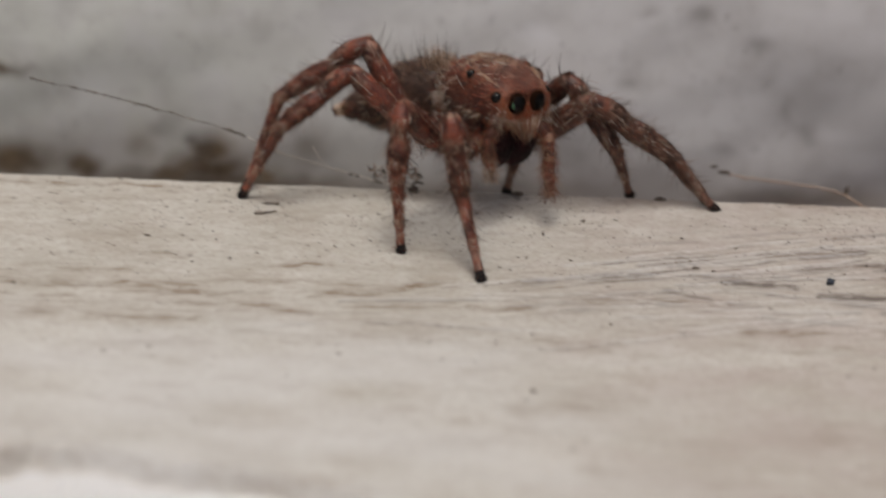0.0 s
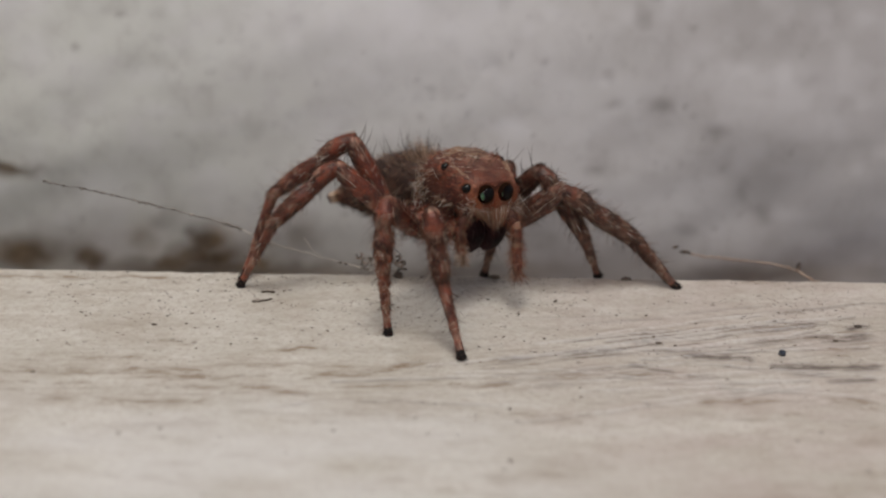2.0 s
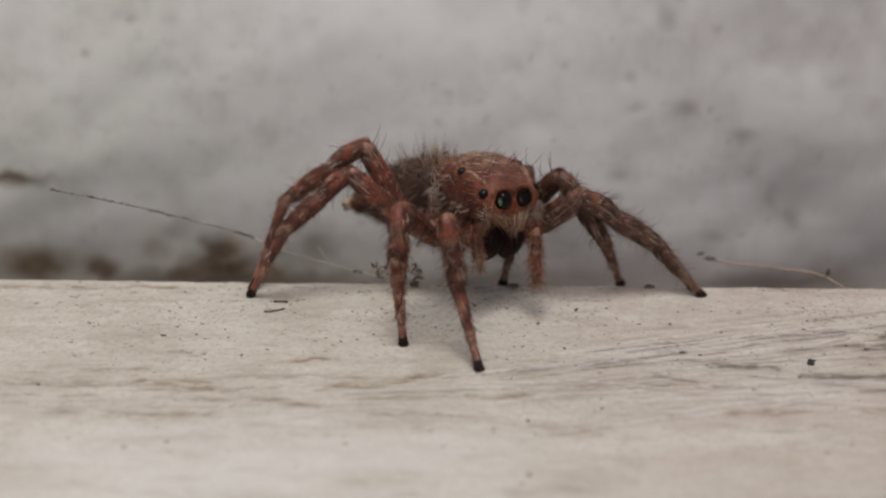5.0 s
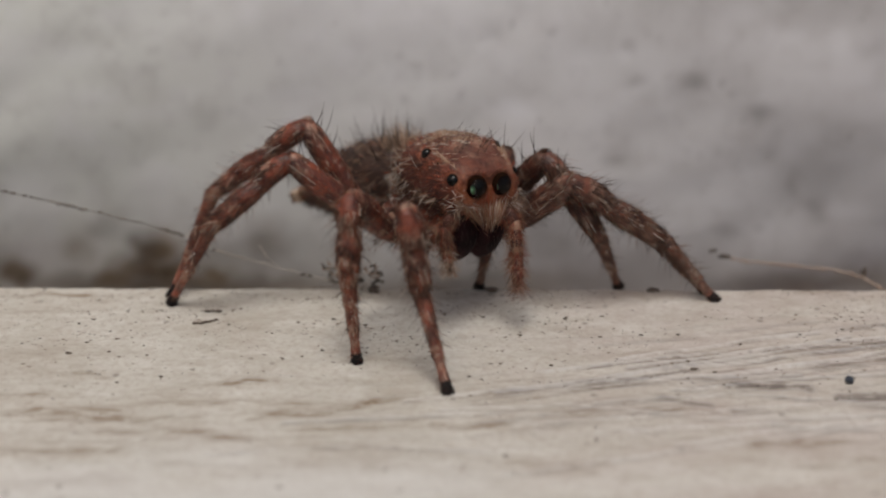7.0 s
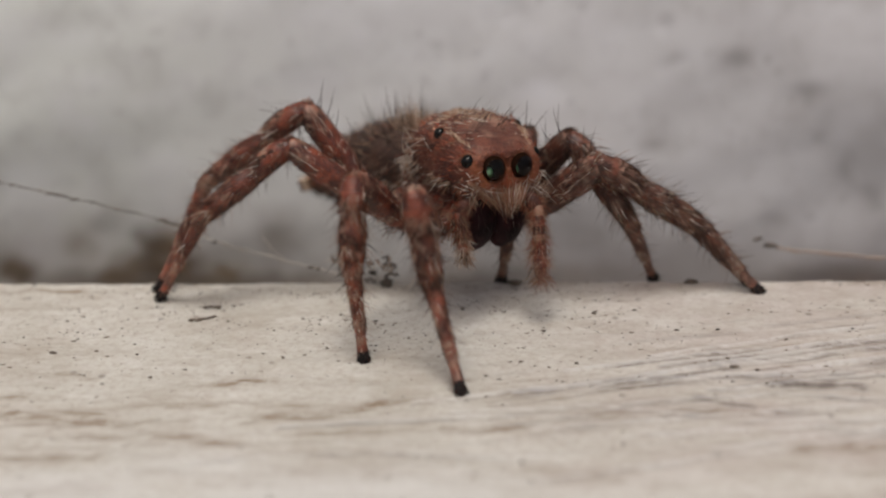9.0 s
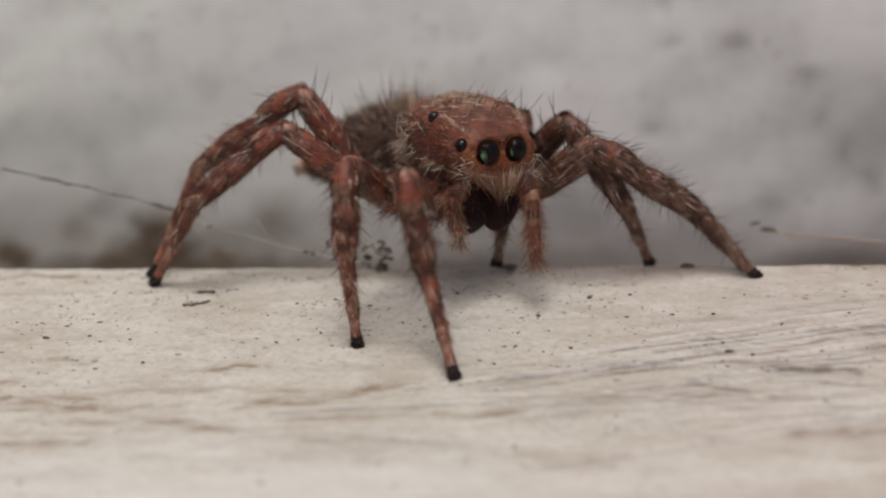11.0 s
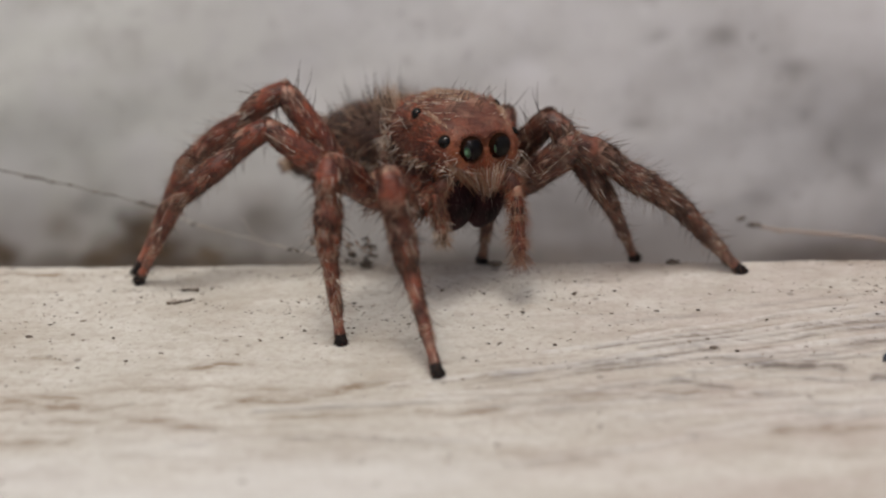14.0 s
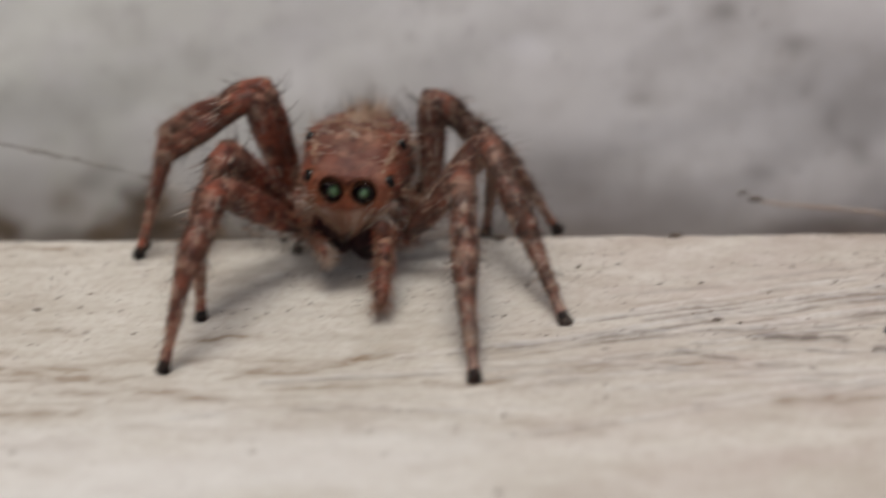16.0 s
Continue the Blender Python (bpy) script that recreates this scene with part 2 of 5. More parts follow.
# ---- mesh builders, in millimetres ----
class Geo:
    def __init__(self, *mats):
        self.v, self.f, self.s, self.mats = [], [], [], list(mats)

    def slot(self, m):
        if m not in self.mats:
            self.mats.append(m)
        return self.mats.index(m)

    def rings(self, rings, mats, cap=True):
        """Skins a row of rings of equal count; mats: one material, or one for each band."""
        n, at = len(rings[0]), len(self.v)
        for r in rings:
            self.v += [tuple(p) for p in r]
        for i in range(len(rings) - 1):
            k = self.slot(mats[i] if isinstance(mats, list) else mats)
            for j in range(n):
                a, b = at + i * n + j, at + i * n + (j + 1) % n
                self.f.append((a, b, b + n, a + n))
                self.s.append(k)
        if cap:
            ends = ((0, True), (len(rings) - 1, False))
            for i, flip in ends:
                k = self.slot((mats[min(i, len(mats) - 1)]) if isinstance(mats, list) else mats)
                face = [at + i * n + j for j in range(n)]
                self.f.append(tuple(face[::-1] if flip else face))
                self.s.append(k)

    def hair(self, base, way, length, r, bend, mat, steps=3):
        """A tapered three-sided hair that bends towards the vector bend."""
        k, at = self.slot(mat), len(self.v)
        way = Vector(way).normalized()
        side = way.orthogonal().normalized()
        other = way.cross(side)
        base, bend = Vector(base), Vector(bend)
        for i in range(steps):
            u = i / steps
            c = base + way * (length * u) + bend * (length * u * u)
            w = r * (1 - 0.75 * u)
            for a in (0.0, 2.094, 4.189):
                self.v.append(tuple(c + side * (w * math.cos(a)) + other * (w * math.sin(a))))
        self.v.append(tuple(base + way * length + bend * length))
        tip = len(self.v) - 1
        for i in range(steps - 1):
            for j in range(3):
                a, b = at + 3 * i + j, at + 3 * i + (j + 1) % 3
                self.f.append((a, b, b + 3, a + 3))
                self.s.append(k)
        for j in range(3):
            self.f.append((at + 3 * (steps - 1) + j, at + 3 * (steps - 1) + (j + 1) % 3, tip))
            self.s.append(k)

    def lump(self, centre, radii, mat, seed=0, rough=0.25, u=12, w=8, turn=None):
        """An uneven, closed blob."""
        rows = []
        for i in range(1, w):
            a = math.pi * i / w
            row = []
            for j in range(u):
                b = 2 * math.pi * j / u
                d = Vector((math.sin(a) * math.cos(b), math.sin(a) * math.sin(b), -math.cos(a)))
                d *= 1 + rough * noise.noise(d * 1.7 + Vector((seed * 3.1, seed * 1.7, seed)))
                d = Vector((d.x * radii[0], d.y * radii[1], d.z * radii[2]))
                if turn:
                    d = turn @ d
                row.append(d + Vector(centre))
            rows.append(row)
        self.rings(rows, mat)

    def mesh(self, name, smooth=True):
        me = bpy.data.meshes.new(name)
        me.from_pydata([(x * MM, y * MM, z * MM) for x, y, z in self.v], [], self.f)
        for m in self.mats:
            me.materials.append(m)
        me.polygons.foreach_set("material_index", self.s)
        me.polygons.foreach_set("use_smooth", [smooth] * len(self.f))
        me.update()
        return me


def part(name, geo, parent, label="", smooth=True):
    ob = new(name, geo.mesh(name, smooth))
    ob.parent = parent
    return tagged(ob, label) if label else ob


def colour_masks(ob, stains):
    """Three colour masks for a mesh, from the places of its points in millimetres."""
    co = np.empty(len(ob.data.vertices) * 3, np.float32)
    ob.data.vertices.foreach_get("co", co)
    x, y, z = co.reshape(-1, 3).T / MM
    r, g, b = stains(x, y, z)
    layer = ob.data.color_attributes.new("tone_mask", "FLOAT_COLOR", "POINT")
    layer.data.foreach_set("color", np.stack([r, g, b, np.ones_like(r)], -1).clip(0, 1).astype(np.float32).ravel())


def tube(geo, points, radii, mat, n=6):
    """A round tube through points."""
    rows = []
    pts = [Vector(p) for p in points]
    for i, p in enumerate(pts):
        d = (pts[min(i + 1, len(pts) - 1)] - pts[max(i - 1, 0)]).normalized()
        a = d.cross(Vector((0.13, 0.37, 0.92))).normalized()
        b = d.cross(a)
        rows.append([p + a * (radii[i] * math.cos(2 * math.pi * j / n)) + b * (radii[i] * math.sin(2 * math.pi * j / n)) for j in range(n)])
    geo.rings(rows, mat)


def lattice(x, y, seed):
    """Smooth value noise over arrays, -1 to 1."""
    ix, iy = np.floor(x).astype(np.int64), np.floor(y).astype(np.int64)
    fx, fy = x - ix, y - iy
    fx, fy = fx * fx * (3 - 2 * fx), fy * fy * (3 - 2 * fy)

    def h(a, b):
        n = (a * 374761393 + b * 668265263 + seed * 974711) & 0xFFFFFFFF
        n = ((n ^ (n >> 13)) * 1274126177) & 0xFFFFFFFF
        return ((n ^ (n >> 16)) & 0xFFFF) / 32767.5 - 1.0

    top = h(ix, iy) * (1 - fx) + h(ix + 1, iy) * fx
    low = h(ix, iy + 1) * (1 - fx) + h(ix + 1, iy + 1) * fx
    return top * (1 - fy) + low * fy


def stroke(x, y, points, width):
    """How much each place of two arrays lies on a soft line through points."""
    best = np.full(x.shape, 1e9)
    for (ax, ay), (bx, by) in zip(points, points[1:]):
        dx, dy = bx - ax, by - ay
        u = np.clip(((x - ax) * dx + (y - ay) * dy) / (dx * dx + dy * dy), 0, 1)
        best = np.minimum(best, np.hypot(x - ax - u * dx, y - ay - u * dy))
    return np.exp(-((best / width) ** 2))


def sheet(name, xs, ys, place, stains, mat):
    """A grid over xs and ys; place gives the points in millimetres, stains three masks."""
    gx, gy = np.meshgrid(xs, ys)
    co = np.stack(place(gx, gy), -1).reshape(-1, 3) * MM
    nx, ny = len(xs), len(ys)
    i = (np.arange(ny - 1)[:, None] * nx + np.arange(nx - 1)[None]).ravel()
    me = bpy.data.meshes.new(name)
    me.from_pydata(co.tolist(), [], np.stack([i, i + 1, i + 1 + nx, i + nx], -1).tolist())
    me.materials.append(mat)
    me.polygons.foreach_set("use_smooth", [True] * len(me.polygons))
    layer = me.color_attributes.new("tone_mask", "FLOAT_COLOR", "POINT")
    r, g, b = stains(gx, gy)
    layer.data.foreach_set("color", np.stack([r, g, b, np.ones_like(r)], -1).clip(0, 1).astype(np.float32).ravel())
    me.update()
    return new(name, me)


def spread(lo, hi, step, far_lo, far_hi, n=10):
    """Close steps between lo and hi, wide ones out to far_lo and far_hi."""
    return np.concatenate([np.linspace(far_lo, lo, n, endpoint=False), np.arange(lo, hi, step), np.linspace(hi, far_hi, n + 1)])


# ---- the ledge ----
BROWN_STREAKS = (
    (((-15.8, -10.55), (-13.7, -10.66), (-11.65, -10.52)), 0.30, 0.9),
    (((-12.8, -11.1), (-11.5, -11.12), (-9.9, -11.2)), 0.22, 0.9),
    (((-12.4, -12.0), (-9.5, -12.0)), 0.20, 0.7),
    (((-9.35, -11.9), (-7.3, -12.3), (-5.4, -12.6)), 0.20, 0.9),
    (((-6.4, -10.85), (-3.4, -10.36), (-1.35, -9.5), (-0.4, -9.76)), 0.24, 0.8),
    (((-9.05, -8.3), (-8.7, -8.5), (-7.55, -8.46), (-5.9, -8.15)), 0.13, 0.9),
    (((-17.8, -2.5), (-15.6, -2.3), (-14.6, -2.4)), 0.25, 0.6),
    (((-13.7, -7.6), (-12.2, -7.9)), 0.15, 0.5),
    (((-20.5, -10.9), (-17.5, -10.8), (-15.8, -10.6)), 0.3, 0.6),
    (((13.4, -0.6), (15.5, -0.4), (18.0, -0.5)), 0.45, 0.55),
    (((-21.0, -0.9), (-18.5, -1.1), (-16.5, -0.8), (-14.6, -1.0)), 0.22, 0.7),
    (((-19.0, -9.2), (-16.5, -9.4), (-14.5, -9.2)), 0.2, 0.5),
    (((-10.5, -9.9), (-7.5, -9.7), (-4.5, -9.9)), 0.18, 0.6),
    (((-3.0, -11.6), (0.0, -11.3), (3.5, -11.5)), 0.22, 0.6),
    (((-18.0, -13.0), (-14.5, -13.3), (-11.0, -13.2)), 0.28, 0.6),
    (((-2.0, -14.2), (2.0, -13.8), (6.0, -14.1)), 0.26, 0.5),
    (((4.5, -10.6), (8.0, -10.2), (11.0, -10.5)), 0.3, 0.6),
    (((11.5, -12.6), (15.0, -12.2), (19.0, -12.6)), 0.35, 0.55),
    (((-16.4, -23.0), (-14.2, -22.4), (-11.4, -23.3), (-7.8, -23.5), (-3.4, -24.6)), 0.25, 0.45),
)
GREY_STREAKS = (
    (((6.95, -8.0), (8.3, -7.8), (10.15, -7.2)), 0.09, 0.8),
    (((11.3, -8.3), (12.4, -8.4), (14.1, -8.6)), 0.24, 0.75),
    (((8.5, -9.4), (10.3, -9.9)), 0.13, 0.6),
    (((15.2, -9.35), (17.5, -9.3), (20, -9.2)), 0.25, 0.7),
    (((17.5, -10.6), (19.5, -10.4)), 0.16, 0.6),
    (((18.0, -6.8), (19.0, -6.6)), 0.12, 0.7),
    (((19.6, -5.4), (20.4, -5.1)), 0.2, 0.7),
)
SCRATCHES = (
    ((2.4, -9.2), (8.3, -7.45), (12.75, -6.5), (17.8, -5.2)), ((10.4, -7.9), (13.7, -7.05), (17.7, -5.8)),
    ((5.0, -8.8), (9.4, -7.1), (15.85, -5.2)), ((0.35, -10.4), (4.9, -10.05), (11, -11), (16.5, -10.7)),
    ((2.3, -14.9), (8.7, -13.2), (12.8, -12.2), (16.4, -11.2)), ((8.7, -12.8), (15, -11.2)),
    ((-5.35, -11.35), (0.8, -10.7), (4.9, -10.8)), ((7.1, -6.55), (11.9, -5.1), (15.4, -4.1)),
    ((-1, -9.7), (4, -8.7), (9, -7.9), (14, -7.7)), ((6, -9.9), (11, -9.2), (18, -9.9)), ((11, -6.2), (16, -4.9), (20, -4.3)),
    ((7.5, -7.2), (12.0, -6.0), (16.5, -4.6)), ((9.0, -8.9), (13.5, -8.0), (20.0, -7.3)), ((4.0, -7.5), (8.0, -6.6), (11.5, -5.9)), ((12.0, -7.3), (16.0, -6.4), (20.5, -6.1)),
    ((10.5, -10.4), (15.0, -9.9), (20.0, -10.2)), ((-8, -13.6), (-2, -12.9), (4, -13.4)), ((3, -11.6), (9, -10.6), (14, -10.0)), ((6.0, -12.0), (12.0, -11.3), (19.0, -12.1)),
)


def front(x):
    """Where the ledge's broken front edge runs."""
    return np.interp(x, (-150, -40, -16.4, -14.2, -11.4, -7.8, -3.4, 2, 20, 150), (-24, -23, -23.1, -22.5, -23.4, -23.6, -24.8, -27, -28, -27)) + 0.25 * lattice(x * 1.1, x * 0 + 3.3, 7)


def ledge_place(x, y):
    z = 0.035 * lattice(x * 0.25, y * 1.6, 1) + 0.022 * lattice(x * 0.9, y * 4.2, 2) + 0.012 * lattice(x * 3.1, y * 5.5, 3)
    for line in SCRATCHES:
        z = z - 0.07 * stroke(x, y, line, 0.07) + 0.05 * stroke(x, y - 0.14, line, 0.08)
    z = z + 0.04 * stroke(x, y, SCRATCHES[2], 0.2)
    chip = 1 / (1 + np.exp((y - front(x)) / 0.10))
    z = z * (1 - 0.5 * chip) - chip * (0.9 + 0.10 * lattice(x * 2.3, y * 2.3, 5))
    back = np.clip(y + 0.35, 0, None)
    drop = 0.35 - np.sqrt(np.clip(0.35**2 - np.minimum(back, 0.35) ** 2, 0, None))
    wavy = 0.06 * lattice(x * 0.7, y * 0, 9) + 0.03 * lattice(x * 2.9, y * 0, 11)
    return x, np.minimum(y, 0.0) + wavy * np.clip(y + 1.5, 0, 1), z - drop - np.clip(y, 0, None) * 8.0


def ledge_stains_and_light(x, y):
    r, g = np.zeros_like(x), np.zeros_like(x)
    for line, w, a in BROWN_STREAKS:
        r = np.maximum(r, 1.5 * a * np.clip(0.75 + 0.6 * lattice(x * 0.9, y * 1.5, 20), 0.3, 1) * stroke(x, y + 0.16 * lattice(x * 1.3, y, 21), line, w * 1.25))
    for line, w, a in GREY_STREAKS:
        g = np.maximum(g, 1.7 * a * stroke(x, y + 0.10 * lattice(x * 1.9, y, 22), line, w))
    for line in SCRATCHES:
        g = np.maximum(g, np.clip(0.9 + 0.1 * (y + 9), 0.3, 0.9) * stroke(x, y + 0.10 * lattice(x * 0.8, y, 23), line, 0.09) * np.clip(0.55 + 0.9 * lattice(x * 0.6, y * 2, 24), 0.1, 1))
    along, over = x + 0.24 * y, y - 0.24 * x
    right = 1 / (1 + np.exp(-(x - 3) / 2)) * np.exp(-(((over + 10.2) / 3.2) ** 2))
    fine = np.clip(lattice(along * 0.22, over * 5.5, 71) - 0.10, 0, 1) * np.clip(0.6 + lattice(along * 0.5, over * 1.1, 72), 0, 1)
    g = np.maximum(g, 1.5 * right * fine)
    r = np.maximum(r, right * (0.12 + np.clip(lattice(along * 0.3 + 4, over * 3.4, 73) - 0.2, 0, 1)))
    r = np.maximum(r, 0.22 / (1 + np.exp(-(x - 9) / 2.5)) * np.clip(0.5 + lattice(along * 0.5, over * 1.4, 75), 0, 1))
    left = 1 / (1 + np.exp((x - 4) / 2)) * np.exp(-(((y + 11.2) / 2.0) ** 2))
    r = np.maximum(r, 1.5 * left * np.clip(lattice(x * 0.3, y * 4.6 - 0.25 * x, 74) - 0.15, 0, 1))
    r = np.maximum(r, 0.35 * np.clip(lattice(x * 0.22, y * 1.3, 25) - 0.15, 0, 1))
    r = np.maximum(r, 0.30 * np.clip(lattice(x * 0.35 + 9, y * 2.6, 26) - 0.25, 0, 1))
    r = np.maximum(r, 0.9 / (1 + np.exp((y + 11.5) / 1.0)) * np.clip(lattice(x * 0.45 + 3, y * 1.7, 27) - 0.28, 0, 1))
    g = np.maximum(g, 0.7 * np.clip((y + 0.1) / 0.5, 0, 1))
    # patchy paler tone towards the front, fading out to the right
    pale_front = 0.5 / (1 + np.exp((y + 13.5) / 1.2)) / (1 + np.exp((x - 5) / 2.5)) * np.clip(0.75 + 0.5 * lattice(x * 0.25, y * 0.6, 76), 0, 1)
    # pale lines paint the lit side of each scratch's raised edge
    lit_ridge = np.zeros_like(x)
    for line in SCRATCHES:
        lit_ridge = np.maximum(lit_ridge, 0.32 * stroke(x, y - 0.15 + 0.10 * lattice(x * 0.8, y, 23), line, 0.07))
    return r, g, np.maximum(np.maximum(pale_front, lit_ridge), 1 / (1 + np.exp((y - front(x) + 0.35) / 0.08)))


ledge = sheet("ledge", spread(-21, 21, 0.14, -1000, 1000, 24), np.concatenate([spread(-26, -0.5, 0.13, -30, -0.5, 6)[:-7], np.linspace(-0.5, 0, 8), (0.12, 0.5, 1.2)]), ledge_place, ledge_stains_and_light, LEDGE)
tagged(ledge, "pale weathered painted ledge with brown streaks and scratches", "ledge", kind="structure")


def slab(name, lo, hi, mat, label):
    g = Geo(mat)
    (x0, y0, z0), (x1, y1, z1) = lo, hi
    g.rings([[(x0, y0, z), (x1, y0, z), (x1, y1, z), (x0, y1, z)] for z in (z0, z1)], mat)
    return tagged(new(name, g.mesh(name, False)), label, kind="structure")


slab("ledge_body", (-1000, -29.8, -900), (1000, -0.3, -1.3), LEDGE, "solid body of the pale ledge under its top")
slab("gap_floor", (-1000, -0.3, -12), (1000, 10.4, -9), DIRT, "dirty bottom of the gap behind the ledge")

# unseen plane, added to darken eye reflections and block light from below
ground = new("ground", bpy.data.meshes.new("ground"))
ground.data.from_pydata([(x, y, -0.9) for x, y in ((-400, -400), (400, -400), (400, 400), (-400, 400))], [], [(0, 1, 2, 3)])
ground.data.materials.append(DIRT)
tagged(ground, "unseen brown ground plane added far below the ledge", "ground", kind="structure")

# ---- the wall behind the gap ----
WALL_SPOTS = (
    (8.9, 6.6, 0.28, 0.30, 0.65), (12.0, 4.9, 0.65, 0.5, 0.65), (10.75, 9.9, 0.4, 0.5, 0.55), (17.0, 0.5, 0.28, 0.8, 0.4),
    (18.2, -1.1, 0.45, 0.45, 0.5), (15.1, 3.7, 0.65, 0.45, 0.55), (8.45, 1.45, 0.5, 0.36, 0.55), (20.6, 6.5, 0.9, 0.5, 0.4),
    (15.1, 11.7, 0.5, 0.4, 0.5), (3.0, 10.65, 0.4, 0.4, 0.4), (2.6, 7.2, 0.6, 0.4, 0.35), (-1.1, 5.9, 0.2, 0.16, 0.55),
    (-8.6, 9.3, 0.35, 0.3, 0.45), (22.3, 5.3, 0.6, 0.6, 0.35), (13.8, -2.0, 0.5, 0.4, 0.4), (-16.3, 9.7, 0.5, 0.5, 0.3),
    (9.3, 5.1, 0.5, 0.3, 0.45), (-11.2, 3.6, 0.6, 0.5, 0.25), (12.3, 8.4, 0.3, 1.2, 0.3), (12.6, 11.2, 0.35, 0.28, 0.5), (6.0, 11.0, 0.4, 0.3, 0.35),
)
WALL_DIRT = (
    (-14.6, -3.9, 1.7, 1.0, 1.0), (-13.9, -3.0, 1.25, 1.0, 1.0), (-15.9, -4.5, 1.3, 0.7, 0.9), (-13.2, -4.2, 1.2, 0.9, 0.85), (-17.6, -3.0, 1.1, 0.8, 0.5), (-16.6, -2.0, 1.1, 0.8, 0.42), (-15.6, -1.2, 1.0, 0.7, 0.25),
    (-20.8, -4.3, 1.0, 0.8, 0.9), (-24.6, -4.1, 2.2, 1.0, 0.9), (-17.9, -4.4, 0.9, 0.5, 0.5), (-8.5, -2.6, 1.0, 1.2, 0.5), (-10.8, -4.4, 0.9, 0.6, 0.8), (-13, -4.9, 9.0, 0.7, 0.7), (-16, -2.8, 8.0, 2.0, 0.25),
    (-25.3, 1.1, 1.6, 0.28, 0.85), (2, -4.9, 5.0, 0.7, 0.5), (19, -4.6, 5.0, 0.7, 0.5),
)

pit = random.Random(77)
WALL_SPOTS += tuple((pit.uniform(-22, 22), pit.uniform(-3, 12), pit.uniform(0.06, 0.2), pit.uniform(0.06, 0.18), pit.uniform(0.3, 0.75)) for _ in range(80))


def wall_place(x, z):
    y = 10 + 0.28 * lattice(x * 0.17, z * 0.22, 41) + 0.12 * lattice(x * 0.22 - z * 0.10, z * 0.42 - x * 0.10, 42) + 0.016 * lattice(x * 0.9, z * 1.1, 43) + 0.014 * np.clip(z + 5, 0, 18) ** 2
    for cx, cz, rx, rz, a in WALL_SPOTS:
        y = y + 0.14 * a * np.exp(-(((x - cx) / rx) ** 2 + ((z - cz) / rz) ** 2))
    heap = 0.25 * np.exp(-(((x + 14.0 - 0.4 * (z + 3)) / 1.6) ** 2 + ((z + 4.2) / 1.9) ** 2)) + 0.2 * np.exp(-(((x + 24.5) / 2.2) ** 2 + ((z + 5) / 1.0) ** 2))
    return x, y - heap - 0.15 * np.exp(-(((x + 10.9) / 1.0) ** 2 + ((z + 4.8) / 0.7) ** 2)), z


def wall_stains_and_light(x, z):
    r, g, b = np.zeros_like(x), np.zeros_like(x), np.zeros_like(x)
    u, v = x + 0.25 * lattice(x * 1.6, z * 1.6, 51), z + 0.22 * lattice(x * 1.6, z * 1.6, 52)
    for cx, cz, rx, rz, a in WALL_SPOTS:
        g = np.maximum(g, 0.95 * a * np.exp(-(((u - cx) / (1.35 * rx)) ** 2 + ((v - cz) / (1.35 * rz)) ** 2)))
    for cx, cz, rx, rz, a in WALL_DIRT:
        r = np.maximum(r, min(1.15, 1.25 * a) * np.exp(-(((u - cx) / (1.2 * rx)) ** 2 + ((v - cz) / (1.15 * rz)) ** 2)))
    g = np.maximum(g, 0.35 * np.clip(lattice(x * 0.5, z * 0.7, 53) - 0.45, 0, 1))
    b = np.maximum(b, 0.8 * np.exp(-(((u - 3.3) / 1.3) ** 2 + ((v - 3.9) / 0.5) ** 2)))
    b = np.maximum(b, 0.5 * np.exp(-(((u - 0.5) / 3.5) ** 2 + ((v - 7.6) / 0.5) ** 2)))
    # broad paler top centre, brighter light put into the colour
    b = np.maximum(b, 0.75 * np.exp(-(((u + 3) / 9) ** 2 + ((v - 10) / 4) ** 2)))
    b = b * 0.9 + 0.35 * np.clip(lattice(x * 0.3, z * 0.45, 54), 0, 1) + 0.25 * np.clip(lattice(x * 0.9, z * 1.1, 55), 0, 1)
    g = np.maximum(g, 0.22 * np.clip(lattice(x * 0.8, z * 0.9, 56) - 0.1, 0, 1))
    # upper right coloured darker, where less light falls
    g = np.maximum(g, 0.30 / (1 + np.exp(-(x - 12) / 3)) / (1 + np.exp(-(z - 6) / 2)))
    return np.minimum(r, 1), g, b


wall = sheet("wall_north", spread(-30, 28, 0.22, -1000, 1000, 24), spread(-7, 15, 0.2, -40, 1000, 24), wall_place, wall_stains_and_light, WALL)
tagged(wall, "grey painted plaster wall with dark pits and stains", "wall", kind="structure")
slab("wall_core", (-1500, 16.5, -900), (1500, 250, 1600), WALL, "solid core of the grey plaster wall")

# ---- the jumping spider ----
def body_pose(x, y, z, yaw, pitch, roll):
    """A matrix in millimetres; the spider looks along its own y, towards the camera's side at yaw 0."""
    yaw, pitch, roll = radians(yaw), radians(pitch), radians(roll)
    f = Vector((math.sin(yaw) * math.cos(pitch), -math.cos(yaw) * math.cos(pitch), math.sin(pitch)))
    r = Vector((-math.cos(yaw), -math.sin(yaw), 0))
    u = r.cross(f)
    c, s = math.cos(roll), math.sin(roll)
    m = Matrix((c * r + s * u, f, c * u - s * r)).transposed().to_4x4()
    m.translation = (x, y, z)
    return m


STANCE = {
    "early": body_pose(0.95, -1.07, 4.66, 36.8, 0.8, 5.0),
    "watch": body_pose(0.85, -1.07, 4.75, 32.4, 1.0, 5.5),
    "turned": body_pose(-0.97, -1.70, 3.83, 19.7, -8.3, 6.8),
    "facing": body_pose(-2.83, -2.52, 3.29, -3.4, -7.0, 4.7),
}
